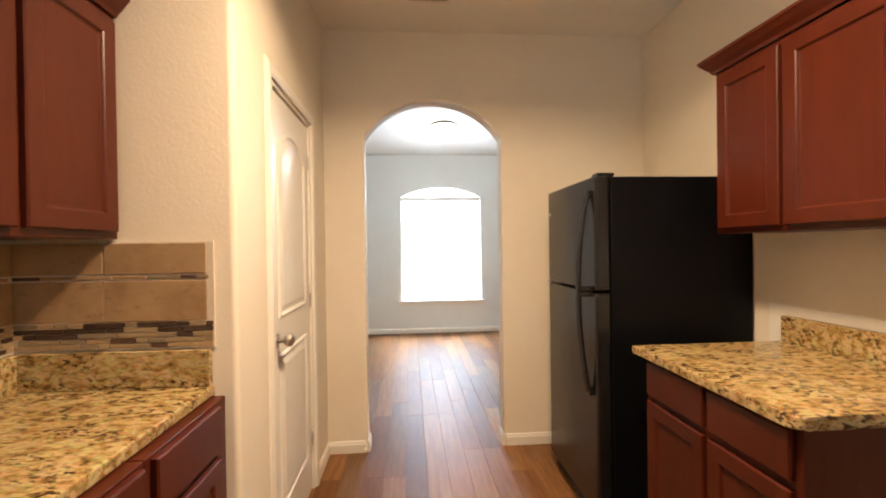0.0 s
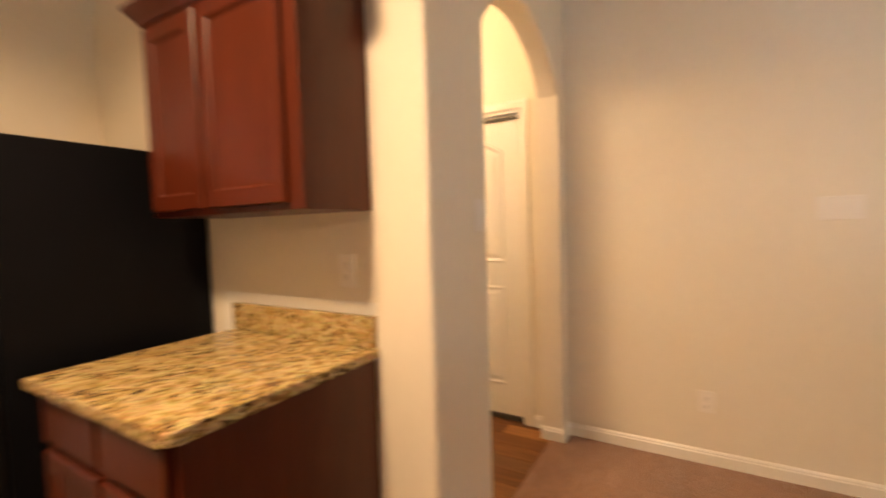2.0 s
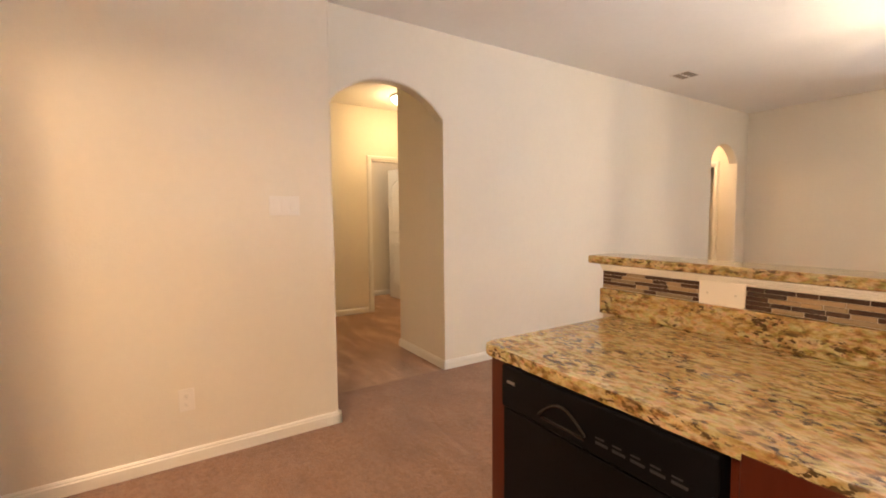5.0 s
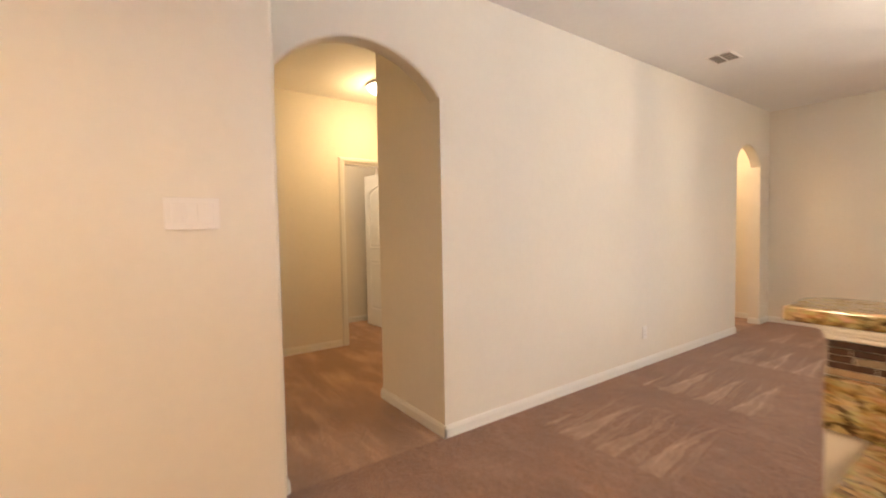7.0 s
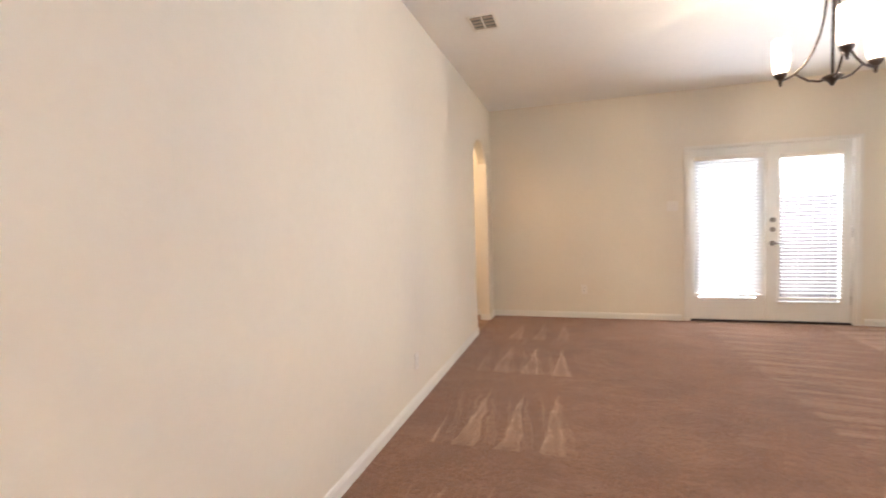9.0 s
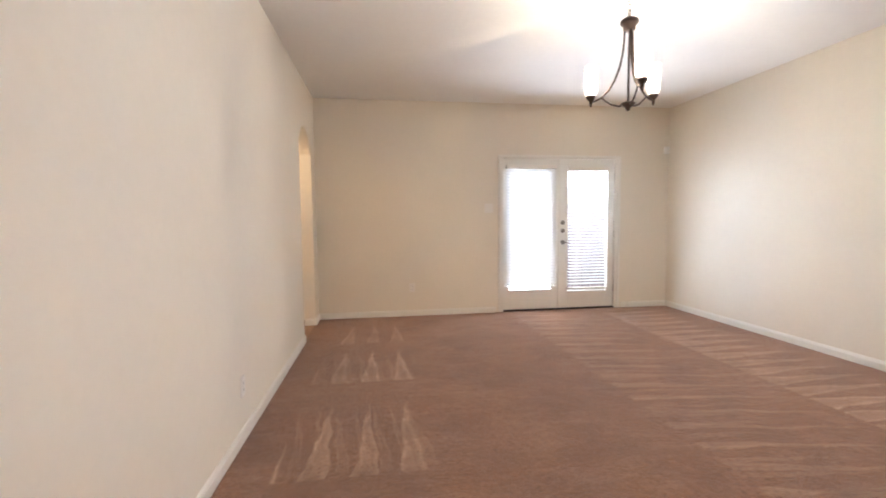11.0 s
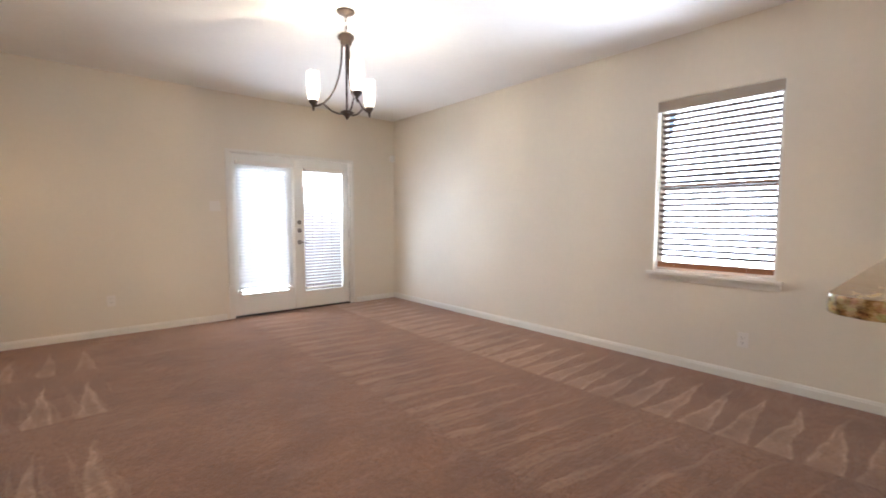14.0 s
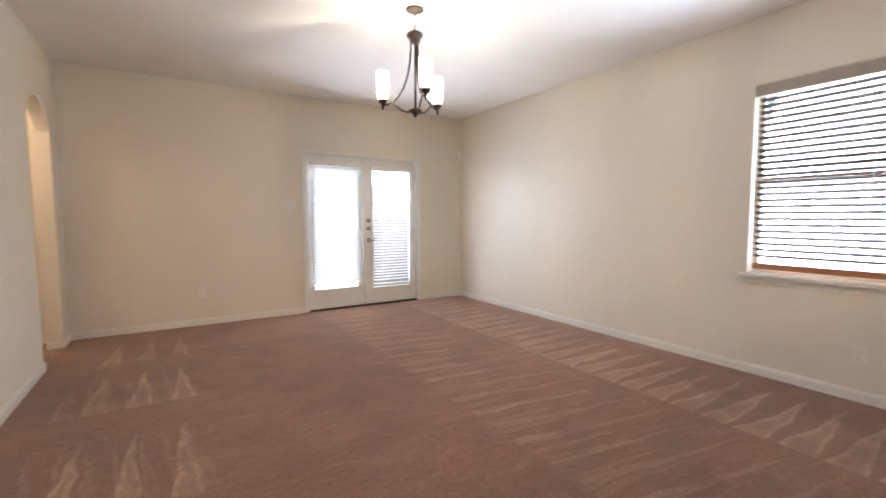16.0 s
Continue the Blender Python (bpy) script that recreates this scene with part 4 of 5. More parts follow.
baseboard("baseboard", (1.388, -1.525), (1.388, -1.446), (1, 0))
baseboard("baseboard", (WX, -1.525), (1.402, -1.525), (0, -1))

# plates on the walls
wall_plate("outlet_plate", "wide white outlet plate in the mosaic strip", facing(0.945, -1.4385, 1.022, 'N'), 0.135, 0.078, "blank")
wall_plate("light_switch", "white two-gang light switch on the cream wall", facing(1.638, NIBY - 0.0005, 1.350, 'S'), 0.075, 0.118, 1)
wall_plate("light_switch", "white three-gang light switch plate on the cream wall", facing(NX - 0.0005, -0.545, 1.345, 'W'), 0.165, 0.108, 3)
wall_plate("wall_outlet", "white duplex outlet low on the cream wall", facing(NX - 0.0005, -0.022, 0.338, 'W'), 0.072, 0.118, "outlet")
wall_plate("wall_outlet", "white duplex outlet below the window", facing(WX + 0.0005, -2.46, 0.318, 'E'), 0.072, 0.115, "outlet")
wall_plate("light_switch", "white two-gang light switch beside the french doors", facing(1.070, SY + 0.0005, 1.385, 'N'), 0.118, 0.118, 2)
wall_plate("wall_outlet", "white duplex outlet low on the far wall", facing(2.09, SY + 0.0005, 0.37, 'N'), 0.072, 0.115, "outlet")
wall_plate("wall_outlet", "white duplex outlet above the granite backsplash", facing(KE - 0.0005, 1.063, 1.170, 'W'), 0.072, 0.115, "outlet")
wall_plate("wall_outlet", "white duplex outlet low on the long wall", facing(LX - 0.0005, -4.15, 0.31, 'W'), 0.072, 0.115, "outlet")

# ---- entry and hallway ----
casing("trim_entry_door", facing(NX, 1.80, 0, 'W'), 0.815, 2.04)
panel_door("entry_door", "white moulded two-panel door with dark weather strip, closed", facing(NX + 0.020, 1.782, 0, 'W'), 0.779, 2.02,
           [(0.12, 0.659, 0.235, 0.905, 0), (0.12, 0.659, 1.060, 1.885, 0.09)], (0.065, 0.98), gap=0.035)
bm = B()
box(bm, NX + 0.006, NX + 0.034, 1.004, 1.781, 0.003, 0.034, 0.003, 1)
solid("trim_door_sweep", bm, RUBBER, "dark rubber sweep under the entry door")
bm = B()
box(bm, NX + 0.004, NX + 0.018, 1.004, 1.781, 1.985, 2.004, 0.002, 1)
solid("trim_door_seal", bm, RUBBER, "dark weather strip above the entry door")
casing("trim_far_room_door", facing(4.460, SY, 0, 'N'), 0.760, 2.045, jamb=0.14)
casing("trim_hall_door", facing(5.72, -2.305, 0, 'W'), 0.785, 2.055)
panel_door("bedroom_door", "white moulded two-panel door standing open into the room", pose(5.85, -3.065, 0, 0, 0, 4), 0.755, 2.03,
           [(0.11, 0.645, 0.22, 0.90, 0), (0.11, 0.645, 1.05, 1.88, 0.09)], (0.695, 0.96), both=True)


def dome_light(name, label, place, r, material, ring=None, depth=0.022):
    t = thing(name, label, "ceiling light", pose(*place))
    bm = B()
    lathe(bm, [(0.001, 0.0), (r * 0.97, 0.0), (r, -0.006), (r, -depth), (r * 0.97, -depth - 0.003), (r * 0.94, -depth), (r * 0.94, -0.010), (0.001, -0.010)], seg=36)
    part("metal_pan", bm, ring or NICKEL, t, "painted metal pan" if ring else "brushed nickel pan", True)
    bm = B()
    low = depth - 0.022
    lathe(bm, [(r * 0.93, -0.022 - low), (r * 0.86, -0.050 - low), (r * 0.68, -0.078 - low), (r * 0.40, -0.095 - low), (r * 0.12, -0.101 - low), (0.001, -0.102 - low)], seg=36)
    part("glass_bowl", bm, material, t, "lit frosted glass bowl", True).visible_shadow = False
    bm = B()
    lathe(bm, [(0.012, -0.100 - low), (0.013, -0.108 - low), (0.008, -0.118 - low), (0.001, -0.120 - low)], seg=14)
    part("finial", bm, NICKEL, t, "", True)
    return t


dome_light("ceiling_light", "lit frosted dome light on the hallway ceiling", (5.05, -2.47, ZC), 0.165, DOME, TRIM)
dome_light("ceiling_light", "lit frosted dome light on the front room ceiling", (0.13, 4.98, ZC), 0.175, DOME)
# unseen pan, made deep so its rim cuts off the lamp's high light
dome_light("ceiling_light", "lit frosted dome light on the kitchen ceiling, its unseen pan deepened to cut off light", (0.027, 0.949, ZC), 0.175, DOME, NICKEL, 0.154)
dome_light("ceiling_light", "lit frosted dome light on the entry ceiling", (2.1, 1.9, ZC), 0.165, DOME)
dome_light("ceiling_light", "lit frosted dome light in the room beyond the hallway", (6.3, -2.2, ZC), 0.14, DOME)
dome_light("ceiling_light", "lit frosted dome light in the far hall", (4.1, -6.3, ZC), 0.165, DOME)

# ---- living room ----


def chandelier():
    cx, cy = 0.785, -4.42
    t = thing("chandelier", "bronze three-arm chandelier with lit seeded glass cylinder shades", "chandelier", pose(cx, cy, 0))
    bm = B()
    lathe(bm, [(0.001, ZC), (0.066, ZC), (0.066, ZC - 0.008), (0.058, ZC - 0.016), (0.022, ZC - 0.026), (0.010, ZC - 0.034), (0.001, ZC - 0.034)])
    part("canopy", bm, BRONZE, t, "", True)
    for k, z in enumerate((2.690, 2.652, 2.614)):
        bm = B()
        pts = []
        for i in range(17):
            a = 2 * math.pi * i / 16
            p = (0.013 * math.sin(a), 0, z + 0.024 * math.cos(a))
            pts.append(p if k % 2 else (0, p[0], p[2]))
        tube(bm, pts, 0.0032, 6)
        part("chain_link", bm, NICKEL if k == 1 else BRONZE, t)
    bm = B()
    lathe(bm, [(0.001, 2.592), (0.014, 2.590), (0.040, 2.580), (0.058, 2.566), (0.062, 2.552), (0.056, 2.540), (0.044, 2.532), (0.040, 2.500), (0.001, 2.498)])
    part("hub", bm, BRONZE, t, "", True)
    bm = B()
    tube(bm, [(0, 0, 2.51), (0, 0, 2.02)], 0.0075, 10)
    part("stem", bm, BRONZE, t, "", True)
    bm = B()
    lathe(bm, [(0.001, 1.965), (0.010, 1.972), (0.018, 1.988), (0.034, 2.002), (0.052, 2.016), (0.036, 2.026), (0.012, 2.034), (0.001, 2.034)])
    part("finial", bm, BRONZE, t, "", True)
    for a in (78, 198, 318):
        ca, sa = math.cos(radians(a)), math.sin(radians(a))
        bm = B()
        prof = [(0.030, 2.52), (0.032, 2.44), (0.040, 2.36), (0.058, 2.27), (0.090, 2.185), (0.130, 2.125), (0.175, 2.085), (0.215, 2.070), (0.258, 2.062)]
        tube(bm, [(r * ca, r * sa, z) for r, z in prof], 0.0075, 8)
        arm = part("arm", bm, BRONZE, t, "", True)
        bm = B()
        prof = [(0.012, 2.010), (0.060, 2.008), (0.110, 2.026), (0.150, 2.060), (0.178, 2.086)]
        tube(bm, [(r * ca, r * sa, z) for r, z in prof], 0.0065, 8)
        part("brace", bm, BRONZE, t, "", True)
        c = (0.25 * ca, 0.25 * sa, 0)
        bm = B()
        lathe(bm, [(0.001, 2.030), (0.006, 2.034), (0.009, 2.050), (0.012, 2.070), (0.026, 2.085), (0.034, 2.098), (0.034, 2.108), (0.012, 2.110), (0.001, 2.110)], c, 20)
        part("candle_cup", bm, BRONZE, t, "", True)
        bm = B()
        lathe(bm, [(0.016, 2.109), (0.031, 2.115), (0.041, 2.135), (0.044, 2.210), (0.044, 2.312), (0.0405, 2.312), (0.0405, 2.210), (0.037, 2.139), (0.027, 2.122), (0.013, 2.116)], c, 28)
        part("shade", bm, SEEDED, t, "lit seeded glass cylinder shade", True)
        bm = B()
        lathe(bm, [(0.009, 2.110), (0.009, 2.160), (0.018, 2.190), (0.020, 2.210), (0.012, 2.230), (0.001, 2.235)], c, 14)
        blb = part("bulb", bm, FROST, t, "lit bulb", True)
        blb.visible_shadow = False


chandelier()


def ceiling_vent(x0, x1, y0, y1, n, label):
    t = thing("ceiling_vent", label, "vent", pose((x0 + x1) / 2, (y0 + y1) / 2, ZC))
    w, d = (x1 - x0) / 2, (y1 - y0) / 2
    bm = B()
    f = 0.020
    for a in ((-w, w, -d, -d + f), (-w, w, d - f, d), (-w, -w + f, -d + f, d - f), (w - f, w, -d + f, d - f)):
        box(bm, *a, -0.010, -0.0005, 0.003, 1)
    part("frame", bm, PLATE, t)
    # flat dark sheet on the ceiling, coloured like the shade in a duct
    bm = B()
    box(bm, -w + f, w - f, -d + f, d - f, -0.003, -0.0008)
    part("backing", bm, SLOT, t, "dark sheet in place of the shaded duct")
    bm = B()
    box(bm, -w + f, w - f, -0.0025, 0.0025, -0.013, -0.004)
    for v in bm.verts:
        v.co = Vector((v.co.x, v.co.y + (v.co.z + 0.008) * 0.9, v.co.z))
    me = mesh_of("slat", bm, VALANCE)
    for i in range(n):
        s = part("slat", me, VALANCE, t)
        s.location.y = -d + f + (2 * d - 2 * f) * (i + 0.5) / n
    bm = B()
    box(bm, -0.003, 0.003, -d + f, d - f, -0.014, -0.004)
    part("cross_bar", bm, PLATE, t)


ceiling_vent(2.715, 2.920, -4.745, -4.490, 4, "white ceiling supply vent with dark slots")
ceiling_vent(-0.275, -0.030, 2.27, 2.455, 5, "white ceiling vent over the kitchen floor")

# motion sensor in the corner
t = thing("alarm_sensor", "small white alarm sensor high in the corner", "sensor", pose(-1.435, SY + 0.028, 2.115, 0, 0, 0))
bm = B()
box(bm, -0.032, 0.032, -0.024, 0.024, 0.0, 0.095, 0.010, 3)
part("case", bm, DOORP, t)
bm = B()
box(bm, -0.020, 0.020, 0.022, 0.027, 0.014, 0.046, 0.003, 2)
part("lens", bm, TRIM, t, "milky lens")
t = thing("door_stop", "small spring door stop on the baseboard", "door stop", pose(-0.895, SY + 0.013, 0.042))
bm = B()
tube(bm, [(0, 0, 0), (0, 0.055, 0)], 0.006, 10)
part("spring", bm, NICKEL, t)
bm = B()
cyl(bm, (0, 0.060, 0), 0.009, 0.008, 0.014, 'Y', 14, 0.002)
part("tip", bm, PLATE, t, "white rubber tip")
t = thing("door_stop", "small spring door stop on the baseboard by the arch", "door stop", pose(A_K[0] - 0.01, 2.795, 0.045))
bm = B()
tube(bm, [(0, 0, 0), (0.0, -0.055, 0)], 0.006, 10)
part("spring", bm, NICKEL, t)
bm = B()
cyl(bm, (0, -0.060, 0), 0.010, 0.009, 0.016, 'Y', 14, 0.002)
part("tip", bm, PLATE, t, "white rubber tip")


def french_leaf(name, label, x_left, w, lite, inner, slat_angle, hardware):
    """One leaf of the french doors, seen from the room: stiles, rails, glass and its blind. Local x to the viewer's right."""
    h = 2.012
    t = thing(name, label, "door", facing(x_left, SY - 0.030, 0.022, 'N'))
    a, b, lo, hi = lite
    for nm, p in (("stile", (0.002, a, 0.0, h)), ("stile", (b, w - 0.002, 0.0, h)), ("rail", (a, b, 0.0, lo)), ("rail", (a, b, hi, h))):
        bm = B()
        box(bm, p[0], p[1], 0.0, 0.042, p[2], p[3], 0.0015, 1)
        part(nm, bm, DOORP, t)
    bm = B()
    for p in ((a - 0.02, a + 0.004, lo - 0.02, hi + 0.02), (b - 0.004, b + 0.02, lo - 0.02, hi + 0.02), (a + 0.004, b - 0.004, lo - 0.02, lo + 0.004), (a + 0.004, b - 0.004, hi - 0.004, hi + 0.02)):
        box(bm, p[0], p[1], -0.010, -0.0005, p[2], p[3], 0.004, 2)
    part("lite_frame", bm, TRIM, t)
    bm = B()
    box(bm, a - 0.003, b + 0.003, 0.018, 0.024, lo - 0.003, hi + 0.003)
    g = part("glass", bm, GLASS, t, "clear glass pane")
    g.visible_shadow = False
    holder = part("blind", inner[0](), PLATE, t, "white slat blind")
    blind(holder, inner[2], inner[3], inner[4], -0.034, 0.0405, 0.044, slat_angle, SLATW, PLATE, PLATE, 0.045, (0.22, 0.78))
    holder.location.x = inner[1]
    if hardware:
        for z in (1.165, 1.055):
            bm = B()
            cyl(bm, (0.052, -0.006, z), 0.030, 0.028, 0.014, 'Y', 24, 0.004)
            box(bm, 0.046, 0.058, -0.030, -0.012, z - 0.014, z + 0.014, 0.003, 2)
            part("deadbolt", bm, DOORMETAL, t, "aged nickel deadbolt", False)
        bm = B()
        cyl(bm, (0.052, -0.006, 0.897), 0.031, 0.029, 0.014, 'Y', 24, 0.004)
        tube(bm, [(0.052, -0.010, 0.897), (0.052, -0.048, 0.897), (0.066, -0.054, 0.897), (0.155, -0.050, 0.893)], 0.009, 10)
        part("lever_handle", bm, DOORMETAL, t, "aged nickel lever handle", True)
        for z in (0.25, 1.0, 1.78):
            bm = B()
            cyl(bm, (w + 0.002, -0.006, z), 0.008, 0.008, 0.10, 'Z', 12, 0.002)
            part("hinge", bm, NICKEL, t, "satin nickel hinge")
    return t


def clip_tab():
    bm = B()
    box(bm, 0.0, 0.02, -0.012, -0.004, 1.88, 1.90, 0.002, 1)
    return bm


french_leaf("french_door", "white french door leaf with closed white blind", 0.872, 0.776, (0.085, 0.672, 0.262, 1.860), (clip_tab, 0.035, 0.690, 0.285, 1.925), 70, False)
french_leaf("french_door", "white french door leaf with open slat blind and nickel lever", 0.088, 0.790, (0.118, 0.688, 0.225, 1.850), (clip_tab, 0.115, 0.580, 0.255, 1.900), 12, True)
# frame, astragal and threshold
bm = B()
for p in ((0.874, 0.905, 0, 2.045), (-0.735, -0.705, 0, 2.045), (-0.705, 0.874, 2.036, 2.045)):
    box(bm, p[0], p[1], SY - 0.135, SY - 0.001, p[2], p[3])
box(bm, 0.078, 0.106, SY - 0.030, SY - 0.014, 0.026, 2.03, 0.004, 2)
solid("trim_french_door_frame", bm, TRIM, "white wooden frame of the french doors")
bm = B()
box(bm, -0.705, 0.874, SY - 0.13, SY - 0.004, 0.0, 0.020, 0.003, 1)
solid("trim_threshold", bm, RUBBER, "dark bronze threshold under the french doors")
bm = B()
for p in ((0.905, 0.945, 0, 2.045), (-0.775, -0.735, 0, 2.045), (-0.775, 0.945, 2.045, 2.078)):
    box(bm, p[0], p[1], SY + 0.0005, SY + 0.014, p[2], p[3], 0.004, 2)
solid("trim_french_door_casing", bm, TRIM, "white casing round the french doors")
bm = B()
for i in range(26):
    box(bm, -2.6 + i * 0.2, -2.41 + i * 0.2, -9.62, -9.60, -0.16, 1.52, 0.004, 1)
fence = solid("fence_outside", bm, FENCE, "weathered plank fence beyond the french doors", kind="structure")


def west_window():
    """Sash window with a wooden slat blind in a drywall reveal."""
    y0, y1, z0, z1 = -3.150, -2.275, 0.79, 2.225
    w = y1 - y0
    t = thing("window_1", "white double-hung window in a drywall reveal with sill", "window", facing(WX, y0, 0, 'E'), "", "structure")
    bm = B()
    for p in ((0, 0.04, z0, z1), (w - 0.04, w, z0, z1), (0.04, w - 0.04, z0, z0 + 0.05), (0.04, w - 0.04, z1 - 0.04, z1)):
        box(bm, p[0], p[1], 0.085, 0.125, p[2], p[3], 0.003, 1)
    part("window_frame", bm, TRIM, t)
    bm = B()
    box(bm, 0.04, w - 0.04, 0.080, 0.120, 1.480, 1.530, 0.003, 1)
    part("meeting_rail", bm, RAILB, t, "brown meeting rail of the sashes")
    for a, b in ((z0 + 0.05, 1.48), (1.53, z1 - 0.04)):
        bm = B()
        box(bm, 0.038, w - 0.038, 0.098, 0.103, a, b)
        g = part("pane", bm, GLASS, t, "clear glass pane")
        g.visible_shadow = False
    bm = B()
    box(bm, -0.045, w + 0.045, -0.045, -0.001, z0 - 0.026, z0, 0.006, 3)
    box(bm, -0.030, w + 0.030, -0.014, -0.001, z0 - 0.075, z0 - 0.027, 0.004, 2)
    part("window_sill", bm, TRIM, t, "white moulded sill and apron")
    bm = B()
    box(bm, 0.0005, w - 0.0005, 0.0, 0.084, z0 + 0.0005, z0 + 0.006)
    part("sill_board", bm, TRIM, t)
    s = thing("window_blind", "wooden slat blind with taupe valance, lowered and open", "blind", facing(WX, y0 + 0.022, 0, 'E'))
    bm = B()
    box(bm, -0.018, w - 0.026, -0.010, 0.006, z1 - 0.085, z1 - 0.002, 0.004, 2)
    part("valance", bm, VALANCE, s, "taupe wooden valance")
    blind(s, w - 0.044, z0 + 0.035, z1 - 0.03, 0.040, 0.0475, 0.035, -38, SLATB, RAILB, VALANCE, 0.05, (0.17, 0.80), 0.046)
    bm = B()
    tube(bm, [(w - 0.10, 0.006, z1 - 0.08), (w - 0.098, 0.006, z1 - 0.26)], 0.003, 8)
    cyl(bm, (w - 0.098, 0.006, z1 - 0.275), 0.006, 0.009, 0.035, 'Z', 12, 0.002)
    part("tilt_wand", bm, VALANCE, s, "small wooden tilt tassel")


west_window()


def front_window():
    x0, x1, z0, z1 = -0.415, 0.815, 0.500, 2.09
    w = x1 - x0
    t = thing("window_2", "white arched window of the front room, brightly lit by daylight", "window", facing(x0, 6.62, 0, 'S'), "", "structure")
    bm = B()
    for p in ((0, 0.045, z0, z1), (w - 0.045, w, z0, z1), (0.045, w - 0.045, z0, z0 + 0.045), (0.0, w, z1 - 0.02, z1 + 0.02), (w / 2 - 0.02, w / 2 + 0.02, z0 + 0.045, z1 - 0.02)):
        box(bm, p[0], p[1], 0.085, 0.125, p[2], p[3], 0.003, 1)
    part("window_frame", bm, TRIM, t)
    bm = B()
    box(bm, 0.02, w - 0.02, 0.100, 0.105, z0 + 0.02, z1 + 0.13)
    g = part("pane", bm, GLASS, t, "clear glass pane")
    g.visible_shadow = False
    bm = B()
    box(bm, -0.05, w + 0.05, -0.050, -0.001, z0 - 0.028, z0, 0.006, 3)
    box(bm, -0.03, w + 0.03, -0.016, -0.001, z0 - 0.070, z0 - 0.029, 0.004, 2)
    part("window_sill", bm, TRIM, t, "white moulded sill")
    s = thing("window_blind", "white slat blind, lowered and glowing with daylight", "blind", facing(x0 + 0.01, 6.62, 0, 'S'))
    blind(s, w - 0.02, z0 + 0.012, z1 - 0.002, 0.040, 0.0475, 0.050, 62, SLATW, PLATE, PLATE, 0.055, (0.2, 0.5, 0.8))


front_window()

# ---- tiles on the walls ----
ROWS_T = ((1.116, 1.241), (1.263, 1.357))


def tile_wall(name, m, length, first, label):
    """Two rows of brown tiles over a three-row mosaic band, with a thin mosaic liner between, in pale grout."""
    t = thing(name, label, "tiles", m, "", "structure")
    bm = B()
    box(bm, 0, length, -0.006, -0.0005, 1.028, 1.361)
    part("grout", bm, GROUT, t, "pale grout bed")
    shared = {}

    def piece(x0, x1, z0, z1, nm, material):
        key = (round(x1 - x0, 4), round(z1 - z0, 4), nm)
        if key not in shared:
            b = B()
            box(b, 0, x1 - x0, -0.0105, -0.004, 0, z1 - z0, 0.0016, 1)
            shared[key] = mesh_of(nm, b, material)
        o = part(nm, shared[key], material, t)
        o.location = (x0, random.uniform(-0.0006, 0.0004), z0)
    for z0, z1 in ROWS_T:
        x = first - 0.305
        while x < length:
            a, b = max(0.003, x + 0.0015), min(length - 0.004, x + 0.3035)
            if b - a > 0.02:
                piece(a, b, z0, z1, "tile", TILE)
            x += 0.305

    def strip(z0, z1, off, stone=0.0):
        x = -off
        while x < length:
            w = random.choice((0.035, 0.050, 0.075, 0.100, 0.120))
            a, b = max(0.003, x + 0.001), min(length - 0.004, x + w - 0.001)
            if b - a > 0.012:
                piece(round(a, 3), round(b, 3), z0, z1, *(("stone_piece", TILE) if random.random() < stone else ("mosaic_piece", MOSAIC)))
            x += w
    for k in range(5):
        strip(1.0345 + 0.0160 * k, 1.0345 + 0.0160 * k + 0.0144, 0.035 * k)
    strip(1.2470, 1.2572, 0.02, 0.55)
    return t


tile_wall("tiles_pantry_wall", facing(WX + 0.0005, PY, 0, 'S'), -0.895 - WX - 0.0005, 0.265, "brown stone tiles with a glass mosaic band in pale grout")
tile_wall("tiles_west_wall", facing(WX, 0.06, 0, 'E'), PY - 0.06 - 0.0115, 0.10, "brown stone tiles with a glass mosaic band in pale grout")

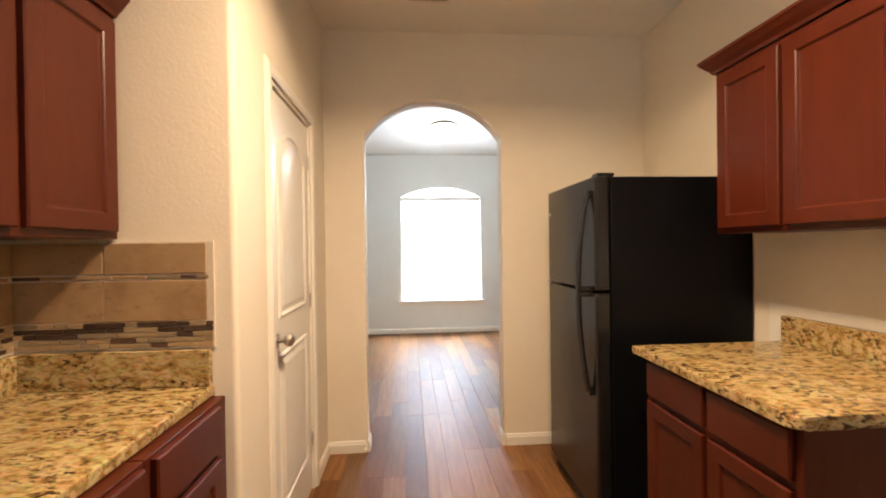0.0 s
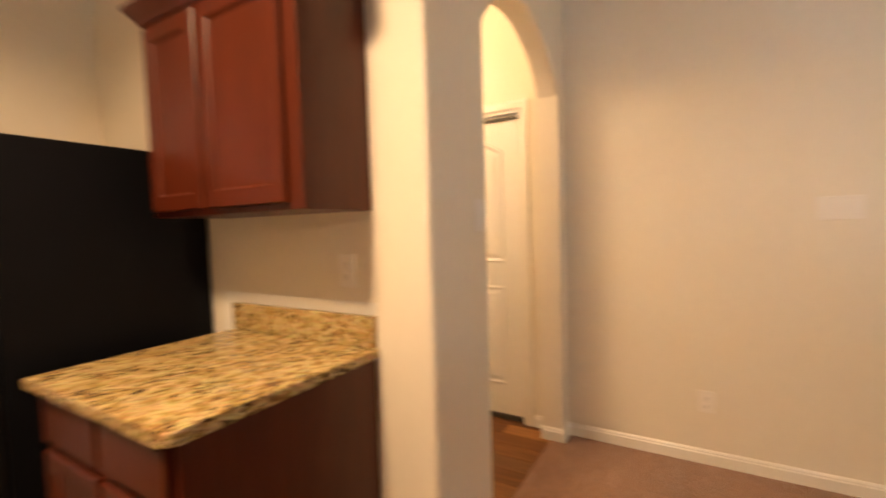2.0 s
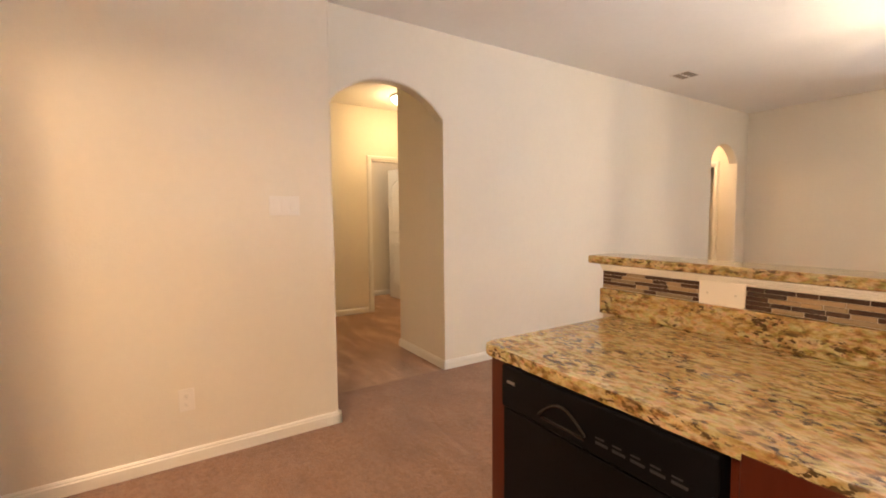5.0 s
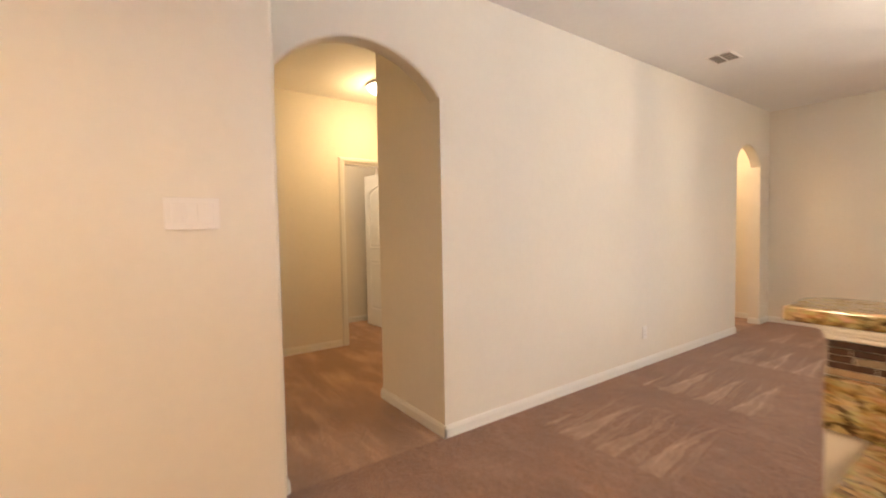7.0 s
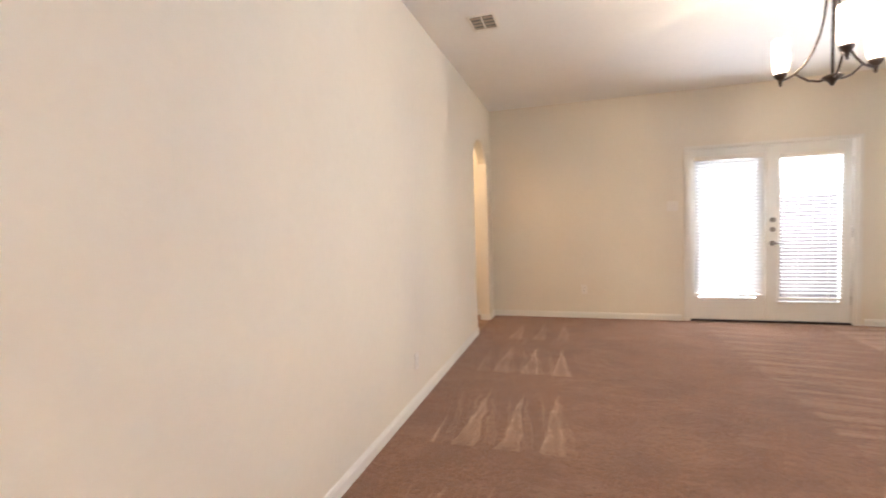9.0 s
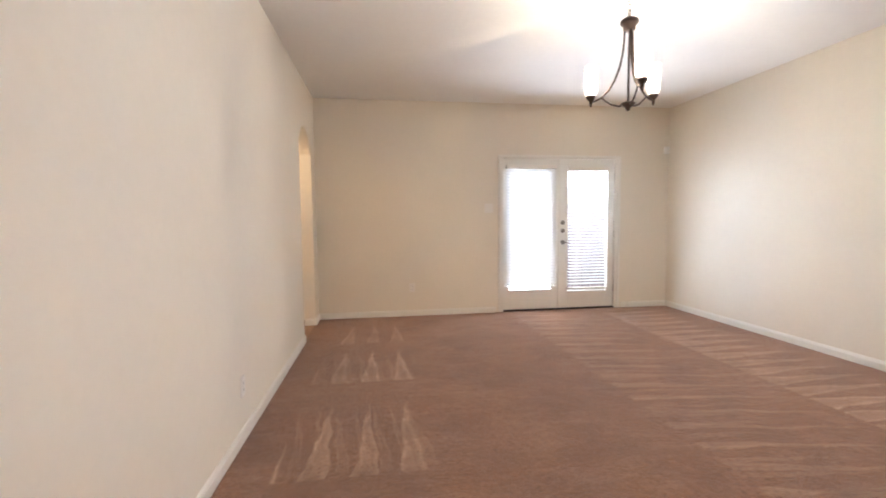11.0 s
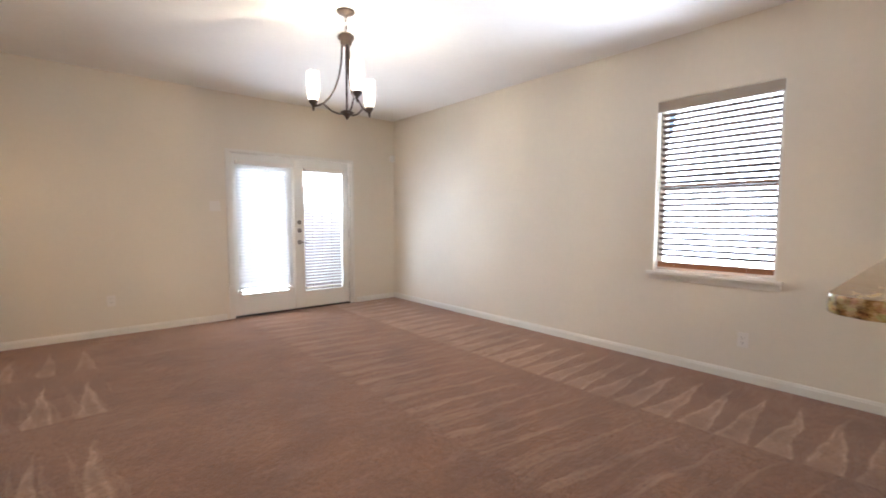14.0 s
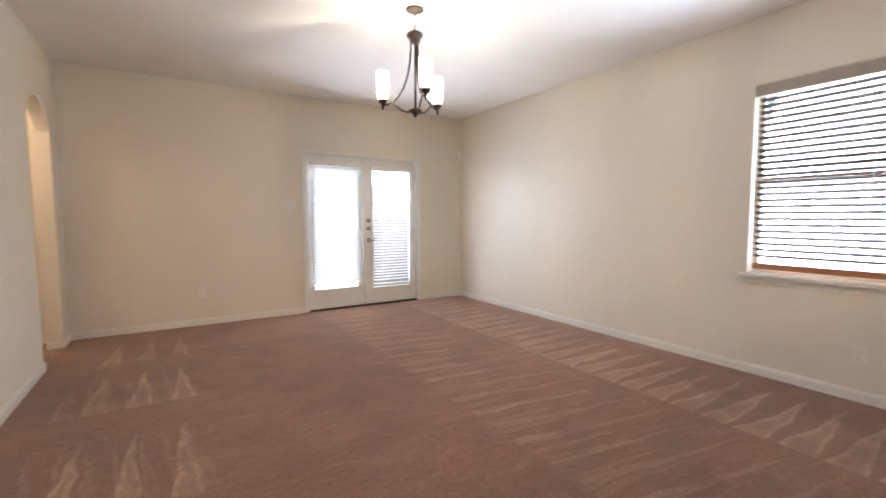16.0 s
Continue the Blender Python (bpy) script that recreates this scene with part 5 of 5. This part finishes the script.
t = thing("tiles_bar_wall", "glass and stone mosaic strip below the bar top", "tiles", facing(1.387, -1.446, 0, 'N'), "", "structure")
bm = B()
box(bm, 0, 1.9, -0.0045, -0.0005, 0.9855, 1.0542)
part("grout", bm, GROUT, t, "pale grout bed")
cache = {}
for k, z in enumerate(0.9870 + 0.0134 * i for i in range(5)):
    x = -0.03 * k
    while x < 1.9:
        w = random.choice((0.050, 0.075, 0.100, 0.125))
        a, b = max(0.002, x + 0.001), min(1.898, x + w - 0.001)
        key = round(b - a, 3)
        if key > 0.012:
            if key not in cache:
                bmm = B()
                box(bmm, 0, key, -0.0075, -0.003, 0, 0.0121, 0.0010, 1)
                cache[key] = mesh_of("mosaic_piece", bmm, MOSAIC)
            part("mosaic_piece", cache[key], MOSAIC, t).location = (a, 0, z)
        x += w

# ---- wood plank floor ----
floor = thing("floor_wood", "warm brown wood plank floor running to the front room", "floor", pose(0, 0, 0), "", "structure")
PW = 0.125
plank_meshes = {}


def plank_mesh(w, length):
    key = (round(w, 3), round(length, 2))
    if key not in plank_meshes:
        b = B()
        box(b, 0.0003, key[0] - 0.0003, 0.0003, key[1] - 0.0003, -0.012, 0.0, 0.0009, 1)
        plank_meshes[key] = mesh_of("plank", b, PLANK)
    return plank_meshes[key]


def planks(x0, x1, y0, y1):
    x = x0
    while x < x1 - 0.01:
        w = min(PW, x1 - x)
        y = y0 - random.choice((0.0, 0.3, 0.6, 0.9))
        while y < y1 - 0.01:
            length = random.choice((0.9, 1.2, 1.2))
            a, b = max(y, y0), min(y + length, y1)
            if b - a > 0.03:
                part("plank", plank_mesh(w, b - a), PLANK, floor).location = (x, a, random.uniform(-0.0002, 0.0))
            y += length
        x += PW


planks(-0.95, -0.575, -1.42, 2.87)
planks(-0.575, 0.300, -1.42, 6.62)
planks(0.300, KX + 0.02, -1.42, 2.87)
planks(-1.70, -0.575, 2.87, 6.62)
planks(0.300, 1.80, 2.87, 6.62)
planks(KX + 0.12, NX + 0.12, 0.785, 2.81)
